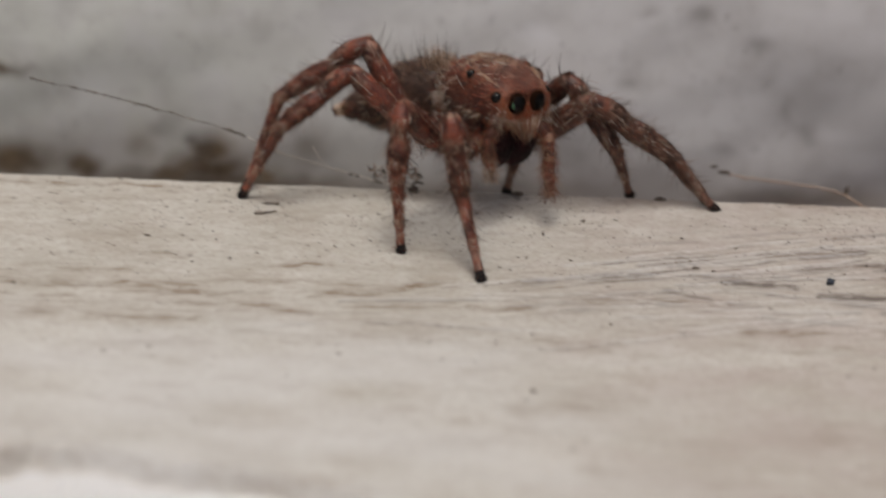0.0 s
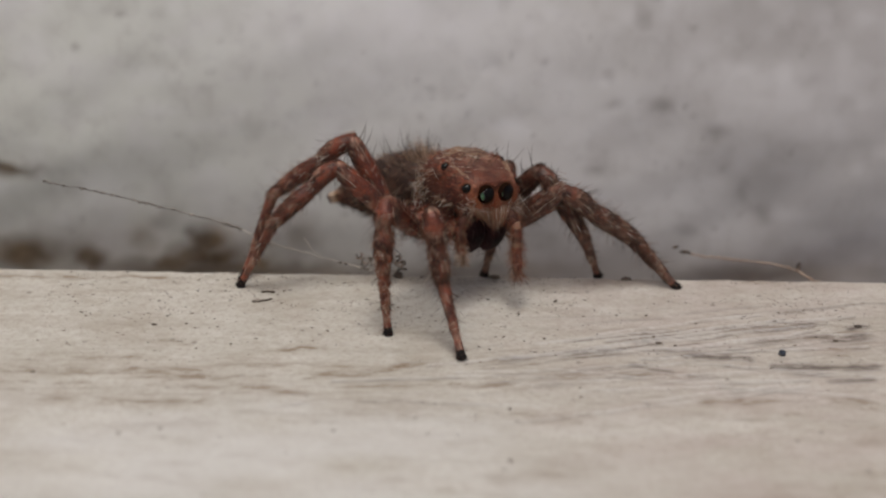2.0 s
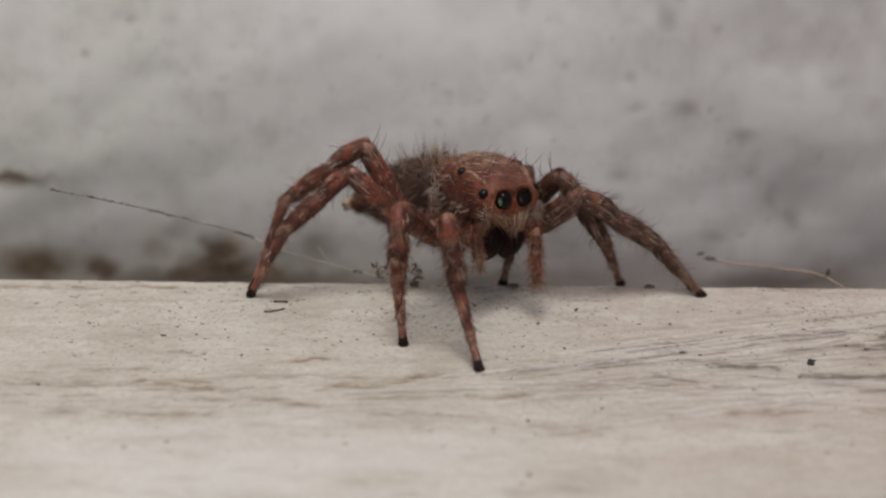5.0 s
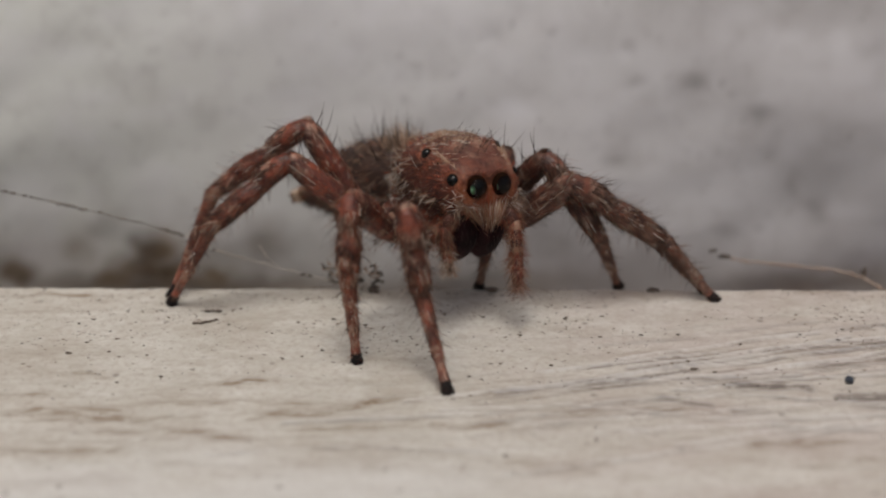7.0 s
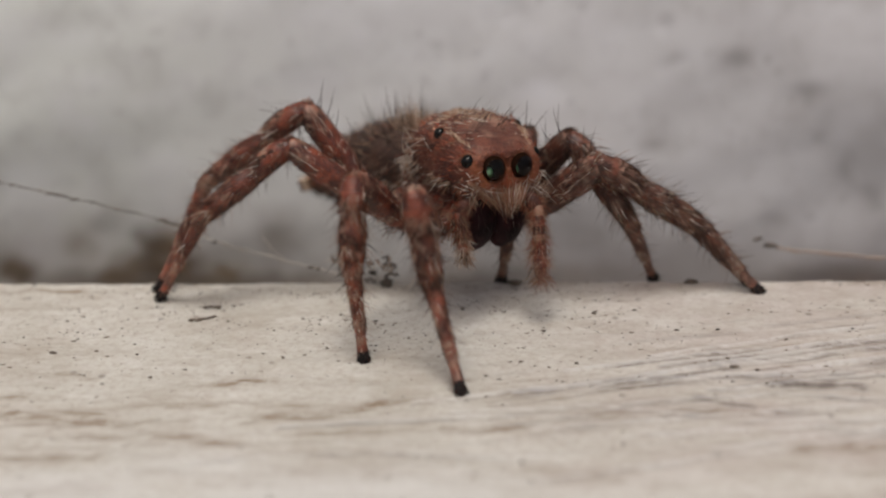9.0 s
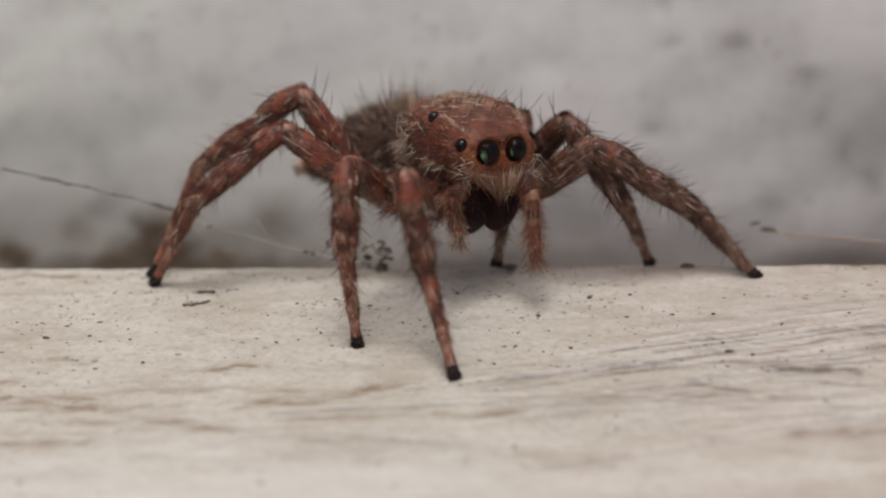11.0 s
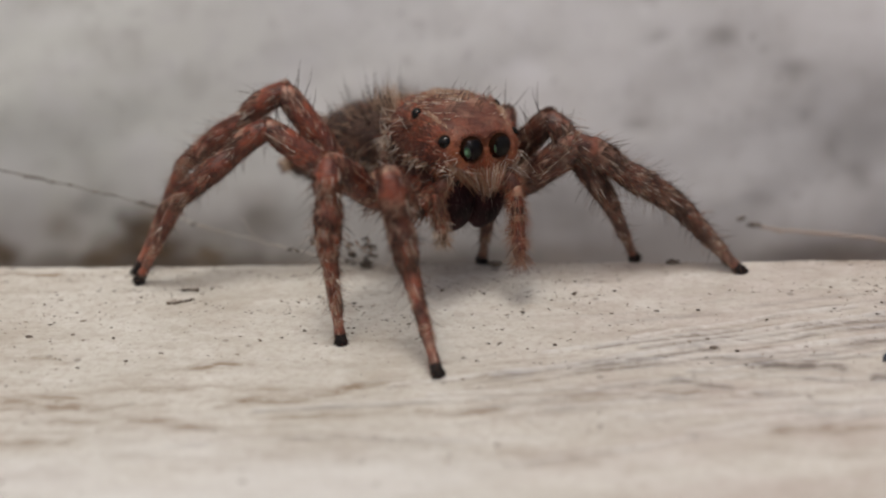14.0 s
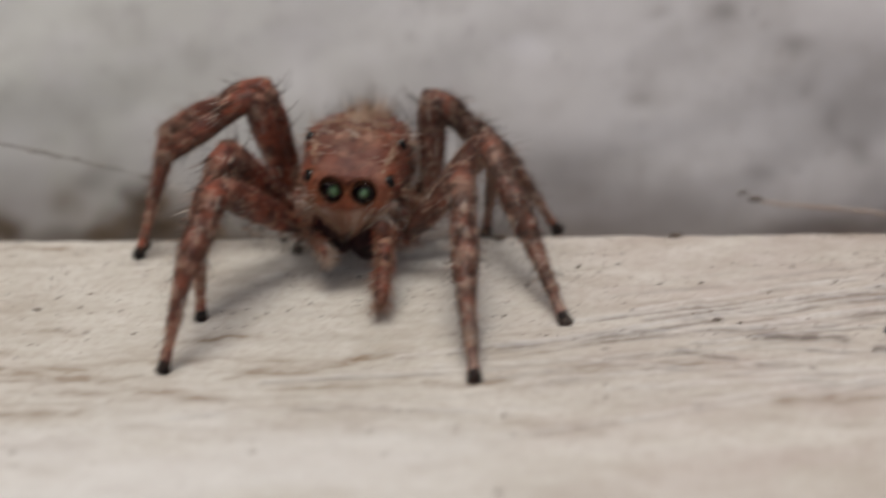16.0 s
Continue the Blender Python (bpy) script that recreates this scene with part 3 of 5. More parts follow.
# hip, lengths, then knee, ankle and foot in the body's space while watching, turned and facing
LEGS = {}
LEGS["RI"] = (
    (2.0, 0.9, -1.55), (5.25, 3.43, 3.86),
    (
        ((4.93, 4.25, 1.23), (4.11, 4.4, -2.09), (4.03, 6.59, -5.27)),
        ((4.99, 3.89, 1.55), (5.12, 4.79, -1.76), (5.9, 8.19, -3.41)),
        ((4.14, 4.21, 1.9), (4.59, 7.46, 0.9), (5.25, 8.78, -2.67)),
    ),
)
LEGS["RII"] = (
    (2.45, -0.2, -1.7), (4.88, 2.99, 3.57),
    (
        ((5.91, 1.81, 1.09), (6.17, 2.37, -1.84), (5.74, 2.68, -5.37)),
        ((5.93, 1.32, 1.36), (7.43, 2.58, -0.9), (7.96, 3.11, -4.39)),
        ((4.31, 2.1, 2.18), (4.9, 4.46, 0.43), (4.78, 5.12, -3.08)),
    ),
)
LEGS["RIII"] = (
    (2.65, -1.4, -1.75), (4.63, 4.18, 4.32),
    (
        ((5.83, -3.61, 0.78), (9.04, -4.23, -1.83), (10.06, -6.01, -5.63)),
        ((5.49, -1.74, 1.89), (7.91, -2.81, -1.35), (9.33, -2.83, -5.43)),
        ((4.03, -1.18, 2.66), (7.3, -0.69, 0.11), (8.35, 0.21, -3.98)),
    ),
)
LEGS["RIV"] = (
    (2.6, -2.3, -1.75), (4.74, 4.91, 4.69),
    (
        ((4.74, -4.54, 1.84), (8.02, -6.4, -1.31), (9.87, -6.75, -5.6)),
        ((4.91, -3.03, 2.33), (7.73, -4.9, -1.23), (9.13, -3.6, -5.52)),
        ((3.74, -1.69, 2.81), (7.71, -2.62, 0.08), (8.36, -0.54, -4.08)),
    ),
)
LEGS["LI"] = (
    (-2.0, 0.9, -1.55), (3.69, 5.13, 3.39),
    (
        ((-3.35, 3.12, 1.07), (-7.55, 4.4, -1.58), (-9.44, 5.89, -3.97)),
        ((-4.01, 2.25, 1.23), (-3.3, 7.3, 0.69), (-4.0, 9.09, -2.1)),
        ((-3.93, 1.25, 1.57), (-4.58, 6.07, -0.09), (-5.2, 8.92, -1.8)),
    ),
)
LEGS["LII"] = (
    (-2.45, -0.2, -1.7), (4.09, 4.4, 3.48),
    (
        ((-3.86, 2.73, 0.78), (-7.4, 3.89, -1.56), (-9.56, 5.22, -3.94)),
        ((-4.25, 0.3, 1.94), (-6.08, 4.0, 0.43), (-8.22, 4.17, -2.32)),
        ((-4.6, -1.23, 1.62), (-6.62, 2.03, -0.52), (-8.07, 4.79, -2.07)),
    ),
)
LEGS["LIII"] = (
    (-2.65, -1.4, -1.75), (4.32, 3.92, 3.58),
    (
        ((-3.34, 1.32, 1.53), (-4.81, 3.54, -1.35), (-6.84, 2.68, -4.17)),
        ((-2.69, -0.45, 2.46), (-5.7, -1.08, 0.02), (-6.3, 0.63, -3.07)),
        ((-2.43, -2.97, 2.27), (-5.57, -2.71, -0.08), (-7.58, -2.76, -3.04)),
    ),
)
LEGS["LIV"] = (
    (-2.6, -2.3, -1.75), (4.18, 3.28, 3.61),
    (
        ((-2.09, 0.29, 1.49), (-1.02, 1.22, -1.47), (-1.82, -0.4, -4.59)),
        ((-2.9, -0.94, 2.19), (-4.38, 0.91, -0.07), (-3.64, -0.03, -3.48)),
        ((-2.41, -2.53, 2.42), (-4.94, -2.81, 0.35), (-4.8, -2.31, -3.22)),
    ),
)


def ring(cx, cy, cz, w, top, low, n=28, power=2.6):
    """One upright cross-section of the body at y = cy."""
    out = []
    for j in range(n):
        a = 2 * math.pi * j / n
        c, s = math.cos(a), math.sin(a)
        px = math.copysign(abs(c) ** (2 / power), c) * w
        pz = math.copysign(abs(s) ** (2 / power), s) * (top if s > 0 else low)
        out.append((cx + px, cy, cz + pz))
    return out


def fur(geo, rows, count, choose, seed):
    """Hairs on the skin of a row of rings; choose(u, place, normal) gives length, radius, lean and material or None."""
    r = random.Random(seed)
    n = len(rows[0])
    middle = [sum((Vector(p) for p in row), Vector()) / n for row in rows]
    for _ in range(count):
        u = r.random() * (len(rows) - 1.001)
        i, fu = int(u), u - int(u)
        t = r.random() * n
        j, ft = int(t) % n, t - int(t)
        k = (j + 1) % n
        a = Vector(rows[i][j]).lerp(Vector(rows[i][k]), ft)
        b = Vector(rows[i + 1][j]).lerp(Vector(rows[i + 1][k]), ft)
        p = a.lerp(b, fu)
        out = (p - middle[i].lerp(middle[i + 1], fu)).normalized()
        got = choose(u / (len(rows) - 1), p, out, r)
        if got:
            length, rad, lean, mat = got
            way = (out + Vector(lean) + Vector((r.gauss(0, 0.25), r.gauss(0, 0.25), r.gauss(0, 0.25)))).normalized()
            geo.hair(p - out * 0.02, way, length * r.uniform(0.7, 1.2), rad, Vector(lean) * 0.15 + Vector((r.gauss(0, 0.08), r.gauss(0, 0.08), r.gauss(0, 0.08))), mat)


def segment(name, length, profile, parent, bands, fur_count, spines, seed, label="", lift=0.0, base=0.0, tip_hair=False, lines=0, grey=0.0):
    """A leg joint along its own y, from base on; profile: (share, radius, height over width); bands: (share, width,
    dark, pale); grey: how greyed its coat is, over 0.5 with the shaded skin too.
    """
    skin = LEG_SHADED if grey > 0.5 else LEG
    g = Geo(skin)
    rows, n, steps = [], 16, 21
    shares, sizes, heights = zip(*profile)
    for q in range(steps):
        u = q / (steps - 1)
        r, e, rise = float(np.interp(u, shares, sizes)), float(np.interp(u, shares, heights)), lift * math.sin(math.pi * u)
        row = []
        for j in range(n):
            c, d = math.cos(2 * math.pi * j / n), math.sin(2 * math.pi * j / n)
            w = r * (1 + 0.10 * noise.noise((seed + 2 * c, q * 0.45, 2 * d)) + 0.04 * noise.noise((seed + 5 * c, q * 1.3, 5 * d)))
            row.append((w * c, base + length * u, rise + w * e * d))
        rows.append(row)
    mats = [SCOPULA if tip_hair and q > 0.66 * (steps - 1) else skin for q in range(steps - 1)]

    def end(row, shift, size):
        c = sum((Vector(p) for p in row), Vector()) / n
        return [tuple(c + (Vector(p) - c) * size + Vector((0, shift, 0))) for p in row]

    r0, r1 = sizes[0], sizes[-1]
    rows = [end(rows[0], -0.55 * r0, 0.4), end(rows[0], -0.35 * r0, 0.8), *rows, end(rows[-1], 0.35 * r1, 0.8), end(rows[-1], 0.55 * r1, 0.4)]
    g.rings(rows, [mats[0]] * 2 + mats + [mats[-1]] * 2)
    thin = min(1.0, sizes[0] / 0.36)

    def choose(u, p, out, r):
        k = r.random()
        band = noise.noise(Vector((p.x * 2.3, p.y * 2.0, p.z * 2.3 + seed)))
        ruddy = HAIR_GREY if r.random() < grey else HAIR_RUST
        flat = (0, 3.4, 0)
        if band > 0.15 and k < 0.62:
            return (r.uniform(0.14, 0.28) * thin, 0.018, flat, HAIR_WHITE if k < 0.13 else HAIR_PALE if k < 0.34 else HAIR_TAN if k < 0.42 else ruddy)
        if band < -0.10 and k < 0.64:
            return (r.uniform(0.12, 0.28) * thin, 0.015, (0, 2.6, 0), HAIR_DARK if k < 0.42 else HAIR_BROWN)
        if k < 0.28:
            return (r.uniform(0.10, 0.24) * thin, 0.016 if grey > 0.5 else 0.011, flat, ruddy)
        if k < 0.38:
            return (r.uniform(0.12, 0.28) * thin, 0.010, (0, 2.6, 0), HAIR_GREY if grey > 0.5 else HAIR_BROWN)
        if k < 0.43:
            return (r.uniform(0.10, 0.2) * thin, 0.013, flat, HAIR_PALE)
        if k < 0.50:
            return (r.uniform(0.25, 0.5) * thin, 0.009, (0, 1.4, 0), HAIR_DARK)
        if k < 0.56:
            return (r.uniform(0.35, 0.8) * thin, 0.0065, (0, 0.7, 0), HAIR_BROWN if k < 0.53 else HAIR_GREY)
        return (r.uniform(0.12, 0.30) * thin, 0.0075, (0, r.uniform(0.6, 2.0), 0), ruddy if k < 0.78 else HAIR_TAN if k < 0.84 else HAIR_GREY if grey > 0.5 and k < 0.92 else HAIR_DARK if k > 0.93 else HAIR_BROWN)

    fur(g, rows, int(fur_count * (10.5 if grey > 0.5 else 7.5)), choose, seed)
    r = random.Random(seed + 55)
    # lengthwise ridges of cream scales, each beside a dark groove of bristles
    for row in range(lines):
        a0 = 2 * math.pi * (row + r.uniform(-0.3, 0.3)) / lines
        for q in range(44):
            u = r.uniform(0.05, 0.95)
            if math.sin(u * 8 + row * 2.1 + seed) < -0.25:
                continue
            rad, rise, dark = float(np.interp(u, shares, sizes)), lift * math.sin(math.pi * u), q % 2
            a = a0 + 0.26 * dark + r.gauss(0, 0.05)
            out = Vector((math.cos(a), 0, math.sin(a)))
            g.hair(Vector((0, base + length * u, rise)) + out * rad * 1.04, out * 0.2 + Vector((0, 1, 0)), r.uniform(0.2, 0.45), 0.013 if dark else 0.016, (0, 0, 0), HAIR_DARK if dark else HAIR_PALE if q % 4 else HAIR_WHITE)
    r = random.Random(seed + 77)
    for share, angle, size in spines:
        a = radians(angle)
        mid = Vector((0, base + length * share, lift * math.sin(math.pi * share)))
        out = Vector((math.cos(a), 0, math.sin(a)))
        rad = float(np.interp(share, shares, sizes))
        g.hair(mid + out * rad * 0.9, out + Vector((r.gauss(0, 0.15), 0.45, 0)), size * 1.3, 0.024, Vector((0, 0.3, 0)), HAIR_WHITE if angle in (20, 150) else HAIR_DARK, 4)
    # long fine hairs that stand off
    for _ in range(int(fur_count * 0.34)):
        u, a = r.uniform(0.05, 0.95), r.uniform(0, 2 * math.pi)
        rad = float(np.interp(u, shares, sizes))
        out = Vector((math.cos(a), 0, math.sin(a)))
        g.hair(Vector((0, base + length * u, lift * math.sin(math.pi * u))) + out * rad * 0.95, out + Vector((0, r.uniform(0.2, 0.9), 0)), r.uniform(0.4, 0.95) * thin, 0.008, (0, 0.2, 0), HAIR_DARK if r.random() < 0.7 else HAIR_TAN, 4)
    if tip_hair:
        for _ in range(130):
            a = r.uniform(0, 2 * math.pi)
            g.hair((0.15 * math.cos(a), base + length * r.uniform(0.80, 0.99), 0.15 * math.sin(a)), (math.cos(a), 0.9, math.sin(a)), r.uniform(0.12, 0.2), 0.024, (0, 0.1, 0), SCOPULA)
    ob = part(name, g, parent, label)

    def stains(x, y, z):
        u = (y - base) / length + 0.10 * lattice(x * 3.0 + seed, y * 2.0 + z * 2.5, 31)
        dark, pale = np.zeros_like(x), np.zeros_like(x)
        for share, width, d, p in bands:
            m = np.exp(-(((u - share) / width) ** 2))
            dark, pale = np.maximum(dark, d * m), np.maximum(pale, p * m)
        return dark, pale, np.zeros_like(x)

    colour_masks(ob, stains)
    return ob


def axes(start, end, across):
    """The axes of a joint: y along it, x across its leg's plane."""
    y = (end - start).normalized()
    x = (across - y * across.dot(y)).normalized()
    m = Matrix((x, y, x.cross(y))).transposed().to_4x4()
    m.translation = start
    return m


def reach(hip, knee, ankle, foot, sizes):
    """Bends a leg so that its joints keep their lengths between hip and foot."""
    k, a = knee.copy(), ankle.copy()
    for _ in range(60):
        a = foot + (a - foot).normalized() * sizes[2]
        k = a + (k - a).normalized() * sizes[1]
        k = hip + (k - hip).normalized() * sizes[0]
        a = k + (a - k).normalized() * sizes[1]
    return k, a


spider = tagged(new("jumping_spider"), "hairy reddish-brown jumping spider standing on the ledge", "spider")


LARGE_EYE = Vector((0.57, 2.22, 1.07))


def build_carapace():
    g = Geo(CARAPACE)
    shape = (  # y, half width, top, bottom, centre height
        (-3.0, 0.4, 0.25, 0.3, 0.45), (-2.7, 1.1, 0.45, 0.5, 0.5), (-2.1, 1.62, 1.02, 0.68, 0.55), (-1.3, 1.88, 1.52, 0.72, 0.6), (-0.5, 1.92, 1.66, 0.7, 0.62),
        (0.3, 1.90, 1.62, 0.68, 0.64), (1.1, 1.82, 1.44, 0.66, 0.68), (1.6, 1.72, 1.24, 0.85, 0.72), (1.95, 1.60, 1.04, 0.95, 0.74), (2.2, 1.44, 0.86, 0.92, 0.76), (2.36, 1.15, 0.62, 0.8, 0.78), (2.42, 0.75, 0.4, 0.6, 0.78), (2.44, 0.4, 0.22, 0.34, 0.78), (2.44, 0.05, 0.03, 0.05, 0.78),
    )
    fine = []
    for a, b in zip(shape, shape[1:]):
        fine += [tuple(p + (q - p) * k / 4 for p, q in zip(a, b)) for k in range(4)]
    fine.append(shape[-1])
    rows = [ring(0, y, cz, w, top, low, 64, 2.9) for y, w, top, low, cz in fine]
    for row in rows:
        for j, p in enumerate(row):
            q = Vector(p)
            swell = 0.05 * noise.noise(q * 1.3) + 0.025 * noise.noise(q * 3.7)
            for cx, cy, cz, size, high in ((0.55, 0.75, 2.15, 0.45, 0.07), (-0.55, 0.75, 2.15, 0.45, 0.07), (1.5, 0.15, 1.8, 0.4, 0.10), (-1.5, 0.15, 1.8, 0.4, 0.10), (0, 0.3, 2.2, 0.25, -0.07), (0, -0.9, 2.1, 0.3, -0.05)):
                swell += high * math.exp(-((q - Vector((cx, cy, cz))).length / size) ** 2)
            q += (q - Vector((0, q.y * 0.8, 0.6))).normalized() * swell
            off = math.hypot(abs(q.x) - LARGE_EYE.x, q.z - LARGE_EYE.z)
            if q.y > 1.3 and off < 0.47:  # the sockets of the two large eyes
                q.y = LARGE_EYE.y - math.sqrt(max(0.0, 0.47**2 - off**2))
            row[j] = tuple(q)
    g.rings(rows, CARAPACE)

    def choose(u, p, out, r):
        y, z = p.y, p.z
        if y > 1.3 and math.hypot(abs(p.x) - LARGE_EYE.x, z - LARGE_EYE.z) < 0.5:
            return None
        if y > 2.15:
            return (0.16, 0.011, (0, 0.2, -0.5), HAIR_RUST if r.random() < 0.8 else HAIR_TAN) if r.random() < 0.5 else None
        if -2.3 < y < -1.2 and -0.3 < z < 0.8 and r.random() < 0.4:
            return (r.uniform(0.45, 0.8), 0.02, (0, r.uniform(-0.6, 0.9), r.uniform(-1.4, 0.1)), HAIR_WHITE if r.random() < 0.6 else HAIR_TAN)
        if (z < 0.85 and y < 1.3) or (z < 1.6 and y < 0.3):
            lock = noise.noise(Vector((p.x * 2, p.y * 2.6, p.z * 2.6)))
            if lock > 0.20:
                return (r.uniform(0.4, 0.75), 0.022, (r.gauss(0, 0.6), -0.3, r.gauss(-0.3, 0.7)), HAIR_WHITE if r.random() < 0.3 else HAIR_PALE if r.random() < 0.75 else HAIR_TAN)
            # darker hairs low down add to the painted shade under the carapace
            if lock < 0.02 or z < 0.35:
                return (r.uniform(0.3, 0.5), 0.017, (0, -0.5, -0.5), HAIR_DARK if r.random() < 0.6 else HAIR_BROWN)
            return (r.uniform(0.35, 0.6), 0.018, (0, -0.6, -0.35), HAIR_PALE if r.random() < 0.16 else HAIR_RUST if r.random() < 0.5 else HAIR_DARK)
        k = r.random()
        # mostly dark cheek hairs, part of that painted shade
        if z < 0.8 and y < 2.1:
            return (r.uniform(0.2, 0.4), 0.015, (0, -0.4, -0.8), HAIR_DARK if k < 0.6 else HAIR_RUST if k < 0.85 else HAIR_TAN)
        if 0.9 < y < 2.0 and z > 1.4 and abs(p.x) < 1.05:
            return (0.2, 0.010, (0, -1.2, 0), HAIR_DARK if k < 0.3 else HAIR_BROWN) if k < 0.45 else None
        if out.z > 0.55 and y > -1.0 and abs(p.x) < 1.3 and k < 0.6:
            return None
        if k < 0.65:
            return (0.26, 0.011, (0, -1.4, 0), HAIR_RUST if k < 0.4 else HAIR_BROWN if k < 0.52 else HAIR_PALE)
        return (0.3, 0.011, (0, -1.2, 0), HAIR_RUST if k < 0.9 else HAIR_DARK)

    fur(g, rows, 5600, choose, 11)
    # pale lines of scales over the eyes and across the head
    r = random.Random(3)
    for line in (((1.35, 0.35, 2.0), (1.35, 1.2, 1.85), (1.1, 1.9, 1.62)), ((-1.35, 0.35, 2.0), (-1.35, 1.2, 1.85), (-1.1, 1.9, 1.62)), ((0.35, -0.9, 2.08), (0.0, -1.15, 2.04), (-0.35, -0.9, 2.08)), ((0.8, 0.2, 2.16), (0.25, 0.0, 2.2), (-0.25, 0.0, 2.2), (-0.8, 0.2, 2.16))):
        for a, b in zip(line, line[1:]):
            for _ in range(46):
                p = Vector(a).lerp(Vector(b), r.random()) + Vector((r.gauss(0, 0.06), r.gauss(0, 0.06), 0.02))
                g.hair(p, (r.gauss(0, 0.5), -0.6, 0.45), r.uniform(0.2, 0.34), 0.020, (0, -0.1, -0.1), HAIR_PALE if r.random() < 0.7 else HAIR_TAN)
    for _ in range(40):
        p = Vector((r.uniform(-1.3, 1.3), r.uniform(-0.9, 1.3), 2.15))
        p.z = 2.24 - 0.12 * p.x**2 - 0.2 * max(0, p.y - 0.4) ** 2 - 0.05
        g.hair(p, (r.gauss(0, 0.25), 0.35, 1), r.uniform(0.45, 0.95), 0.014, (0, 0.3, 0), HAIR_DARK, 4)
    for k in range(320):
        side = 1 if k % 2 else -1
        a = r.gauss(0, 0.8)
        p = Vector((side * r.uniform(1.78, 1.98), -1.35 - 0.3 * math.cos(a) + r.gauss(0, 0.16), 0.2 + 0.6 * math.sin(a) + r.gauss(0, 0.12)))
        g.hair(p, (side * 0.9, r.gauss(0.2, 0.6), r.gauss(0.0, 0.7)), r.uniform(0.25, 0.55), 0.021, (-side * 0.5, r.gauss(0, 0.8), r.gauss(-0.3, 0.7)), HAIR_WHITE if r.random() < 0.34 else HAIR_PALE if r.random() < 0.5 else HAIR_RUST if r.random() < 0.5 else HAIR_DARK, 4)
    for cx, cy, wide, n in ((0.55, 0.62, 0.26, 150), (-0.55, 0.62, 0.26, 150), (0.9, -0.55, 0.2, 90), (-0.9, -0.55, 0.2, 90), (0.05, -1.15, 0.3, 420)):
        for _ in range(n):
            x, y = cx + r.gauss(0, wide), cy + r.gauss(0, wide * 0.7)
            z = 0.63 + float(np.interp(y, (-2.1, -1.3, -0.5, 0.3, 1.1), (1.02, 1.52, 1.66, 1.62, 1.44))) * (1 - (abs(x) / 1.9) ** 2.9) ** 0.345
            g.hair((x, y, z + 0.02), (r.gauss(0, 0.5), -1, 0.15), r.uniform(0.12, 0.26), 0.017, (0, 0, -0.1), HAIR_TAN if r.random() < 0.4 else HAIR_PALE)
    for _ in range(70):  # short white dashes over the head
        x, y = r.uniform(-1.45, 1.45), r.uniform(-0.7, 1.5)
        z = 0.63 + float(np.interp(y, (-1.3, -0.5, 0.3, 1.1, 1.6), (1.52, 1.66, 1.62, 1.44, 1.26))) * (1 - (abs(x) / 1.9) ** 2.9) ** 0.345
        way = r.choice((-1, 1))
        for q in range(4):
            g.hair((x + 0.07 * way * q, y + r.gauss(0, 0.03), z + 0.04), (way, r.gauss(-0.3, 0.4), 0.1), r.uniform(0.12, 0.24), 0.017, (0, 0, -0.1), HAIR_WHITE if q % 2 else HAIR_PALE)
    for _ in range(110):
        g.hair((r.gauss(0.05, 0.2), -0.85 + r.gauss(0, 0.17), 2.24), (r.gauss(0, 0.4), -0.8, 0.35), r.uniform(0.15, 0.3), 0.024, (0, -0.1, -0.1), HAIR_PALE)
    ob = part("carapace", g, spider, "rusty-brown carapace with pale scale lines")

    def stains(x, y, z):
        ragged = 0.12 * lattice(x * 3.1, y * 3.1 + z, 61)
        ax = np.abs(x)

        def soft(v, edge=0.12):
            return 1 / (1 + np.exp(-(v + ragged) / edge))

        face = soft(y - 1.6) * soft(1.62 - z) + 0.6 * soft(0.5 - np.hypot(ax - 1.5, y - 0.2))
        # dark patch between the eyes; shade under the carapace painted on the lower sides
        dark = 0.55 * soft(y - 0.95) * soft(1.95 - y) * soft(z - 1.45) * soft(1.0 - ax) + 0.95 * soft(0.98 - z, 0.2) * soft(2.1 - y) * soft(ax - 0.6 - 0.4 * (2.0 - y), 0.3) + 0.7 * soft(1.2 - z, 0.2) * soft(-0.6 - y, 0.2)
        pale = 0.9 * np.exp(-((ax - 0.5) ** 2 + (y - 0.62) ** 2) / 0.16) * soft(z - 1.6) + 0.9 * soft(0.5 - np.hypot(x, (y + 1.05) * 0.8)) * soft(z - 1.4)
        mottle = lattice(x * 1.7, y * 3.1, 62)
        dark = np.maximum(dark, soft(z - 1.45) * np.clip(1.6 * mottle - 0.15, 0, 0.8))
        pale = np.maximum(pale * (1 - np.clip(1.2 * mottle, 0, 0.8)), 0.55 * soft(z - 1.5) * np.clip(-2 * lattice(x * 2.6, y * 4.2, 63) - 0.75, 0, 1))
        return face * (1 - dark), dark, pale

    colour_masks(ob, stains)
    return ob


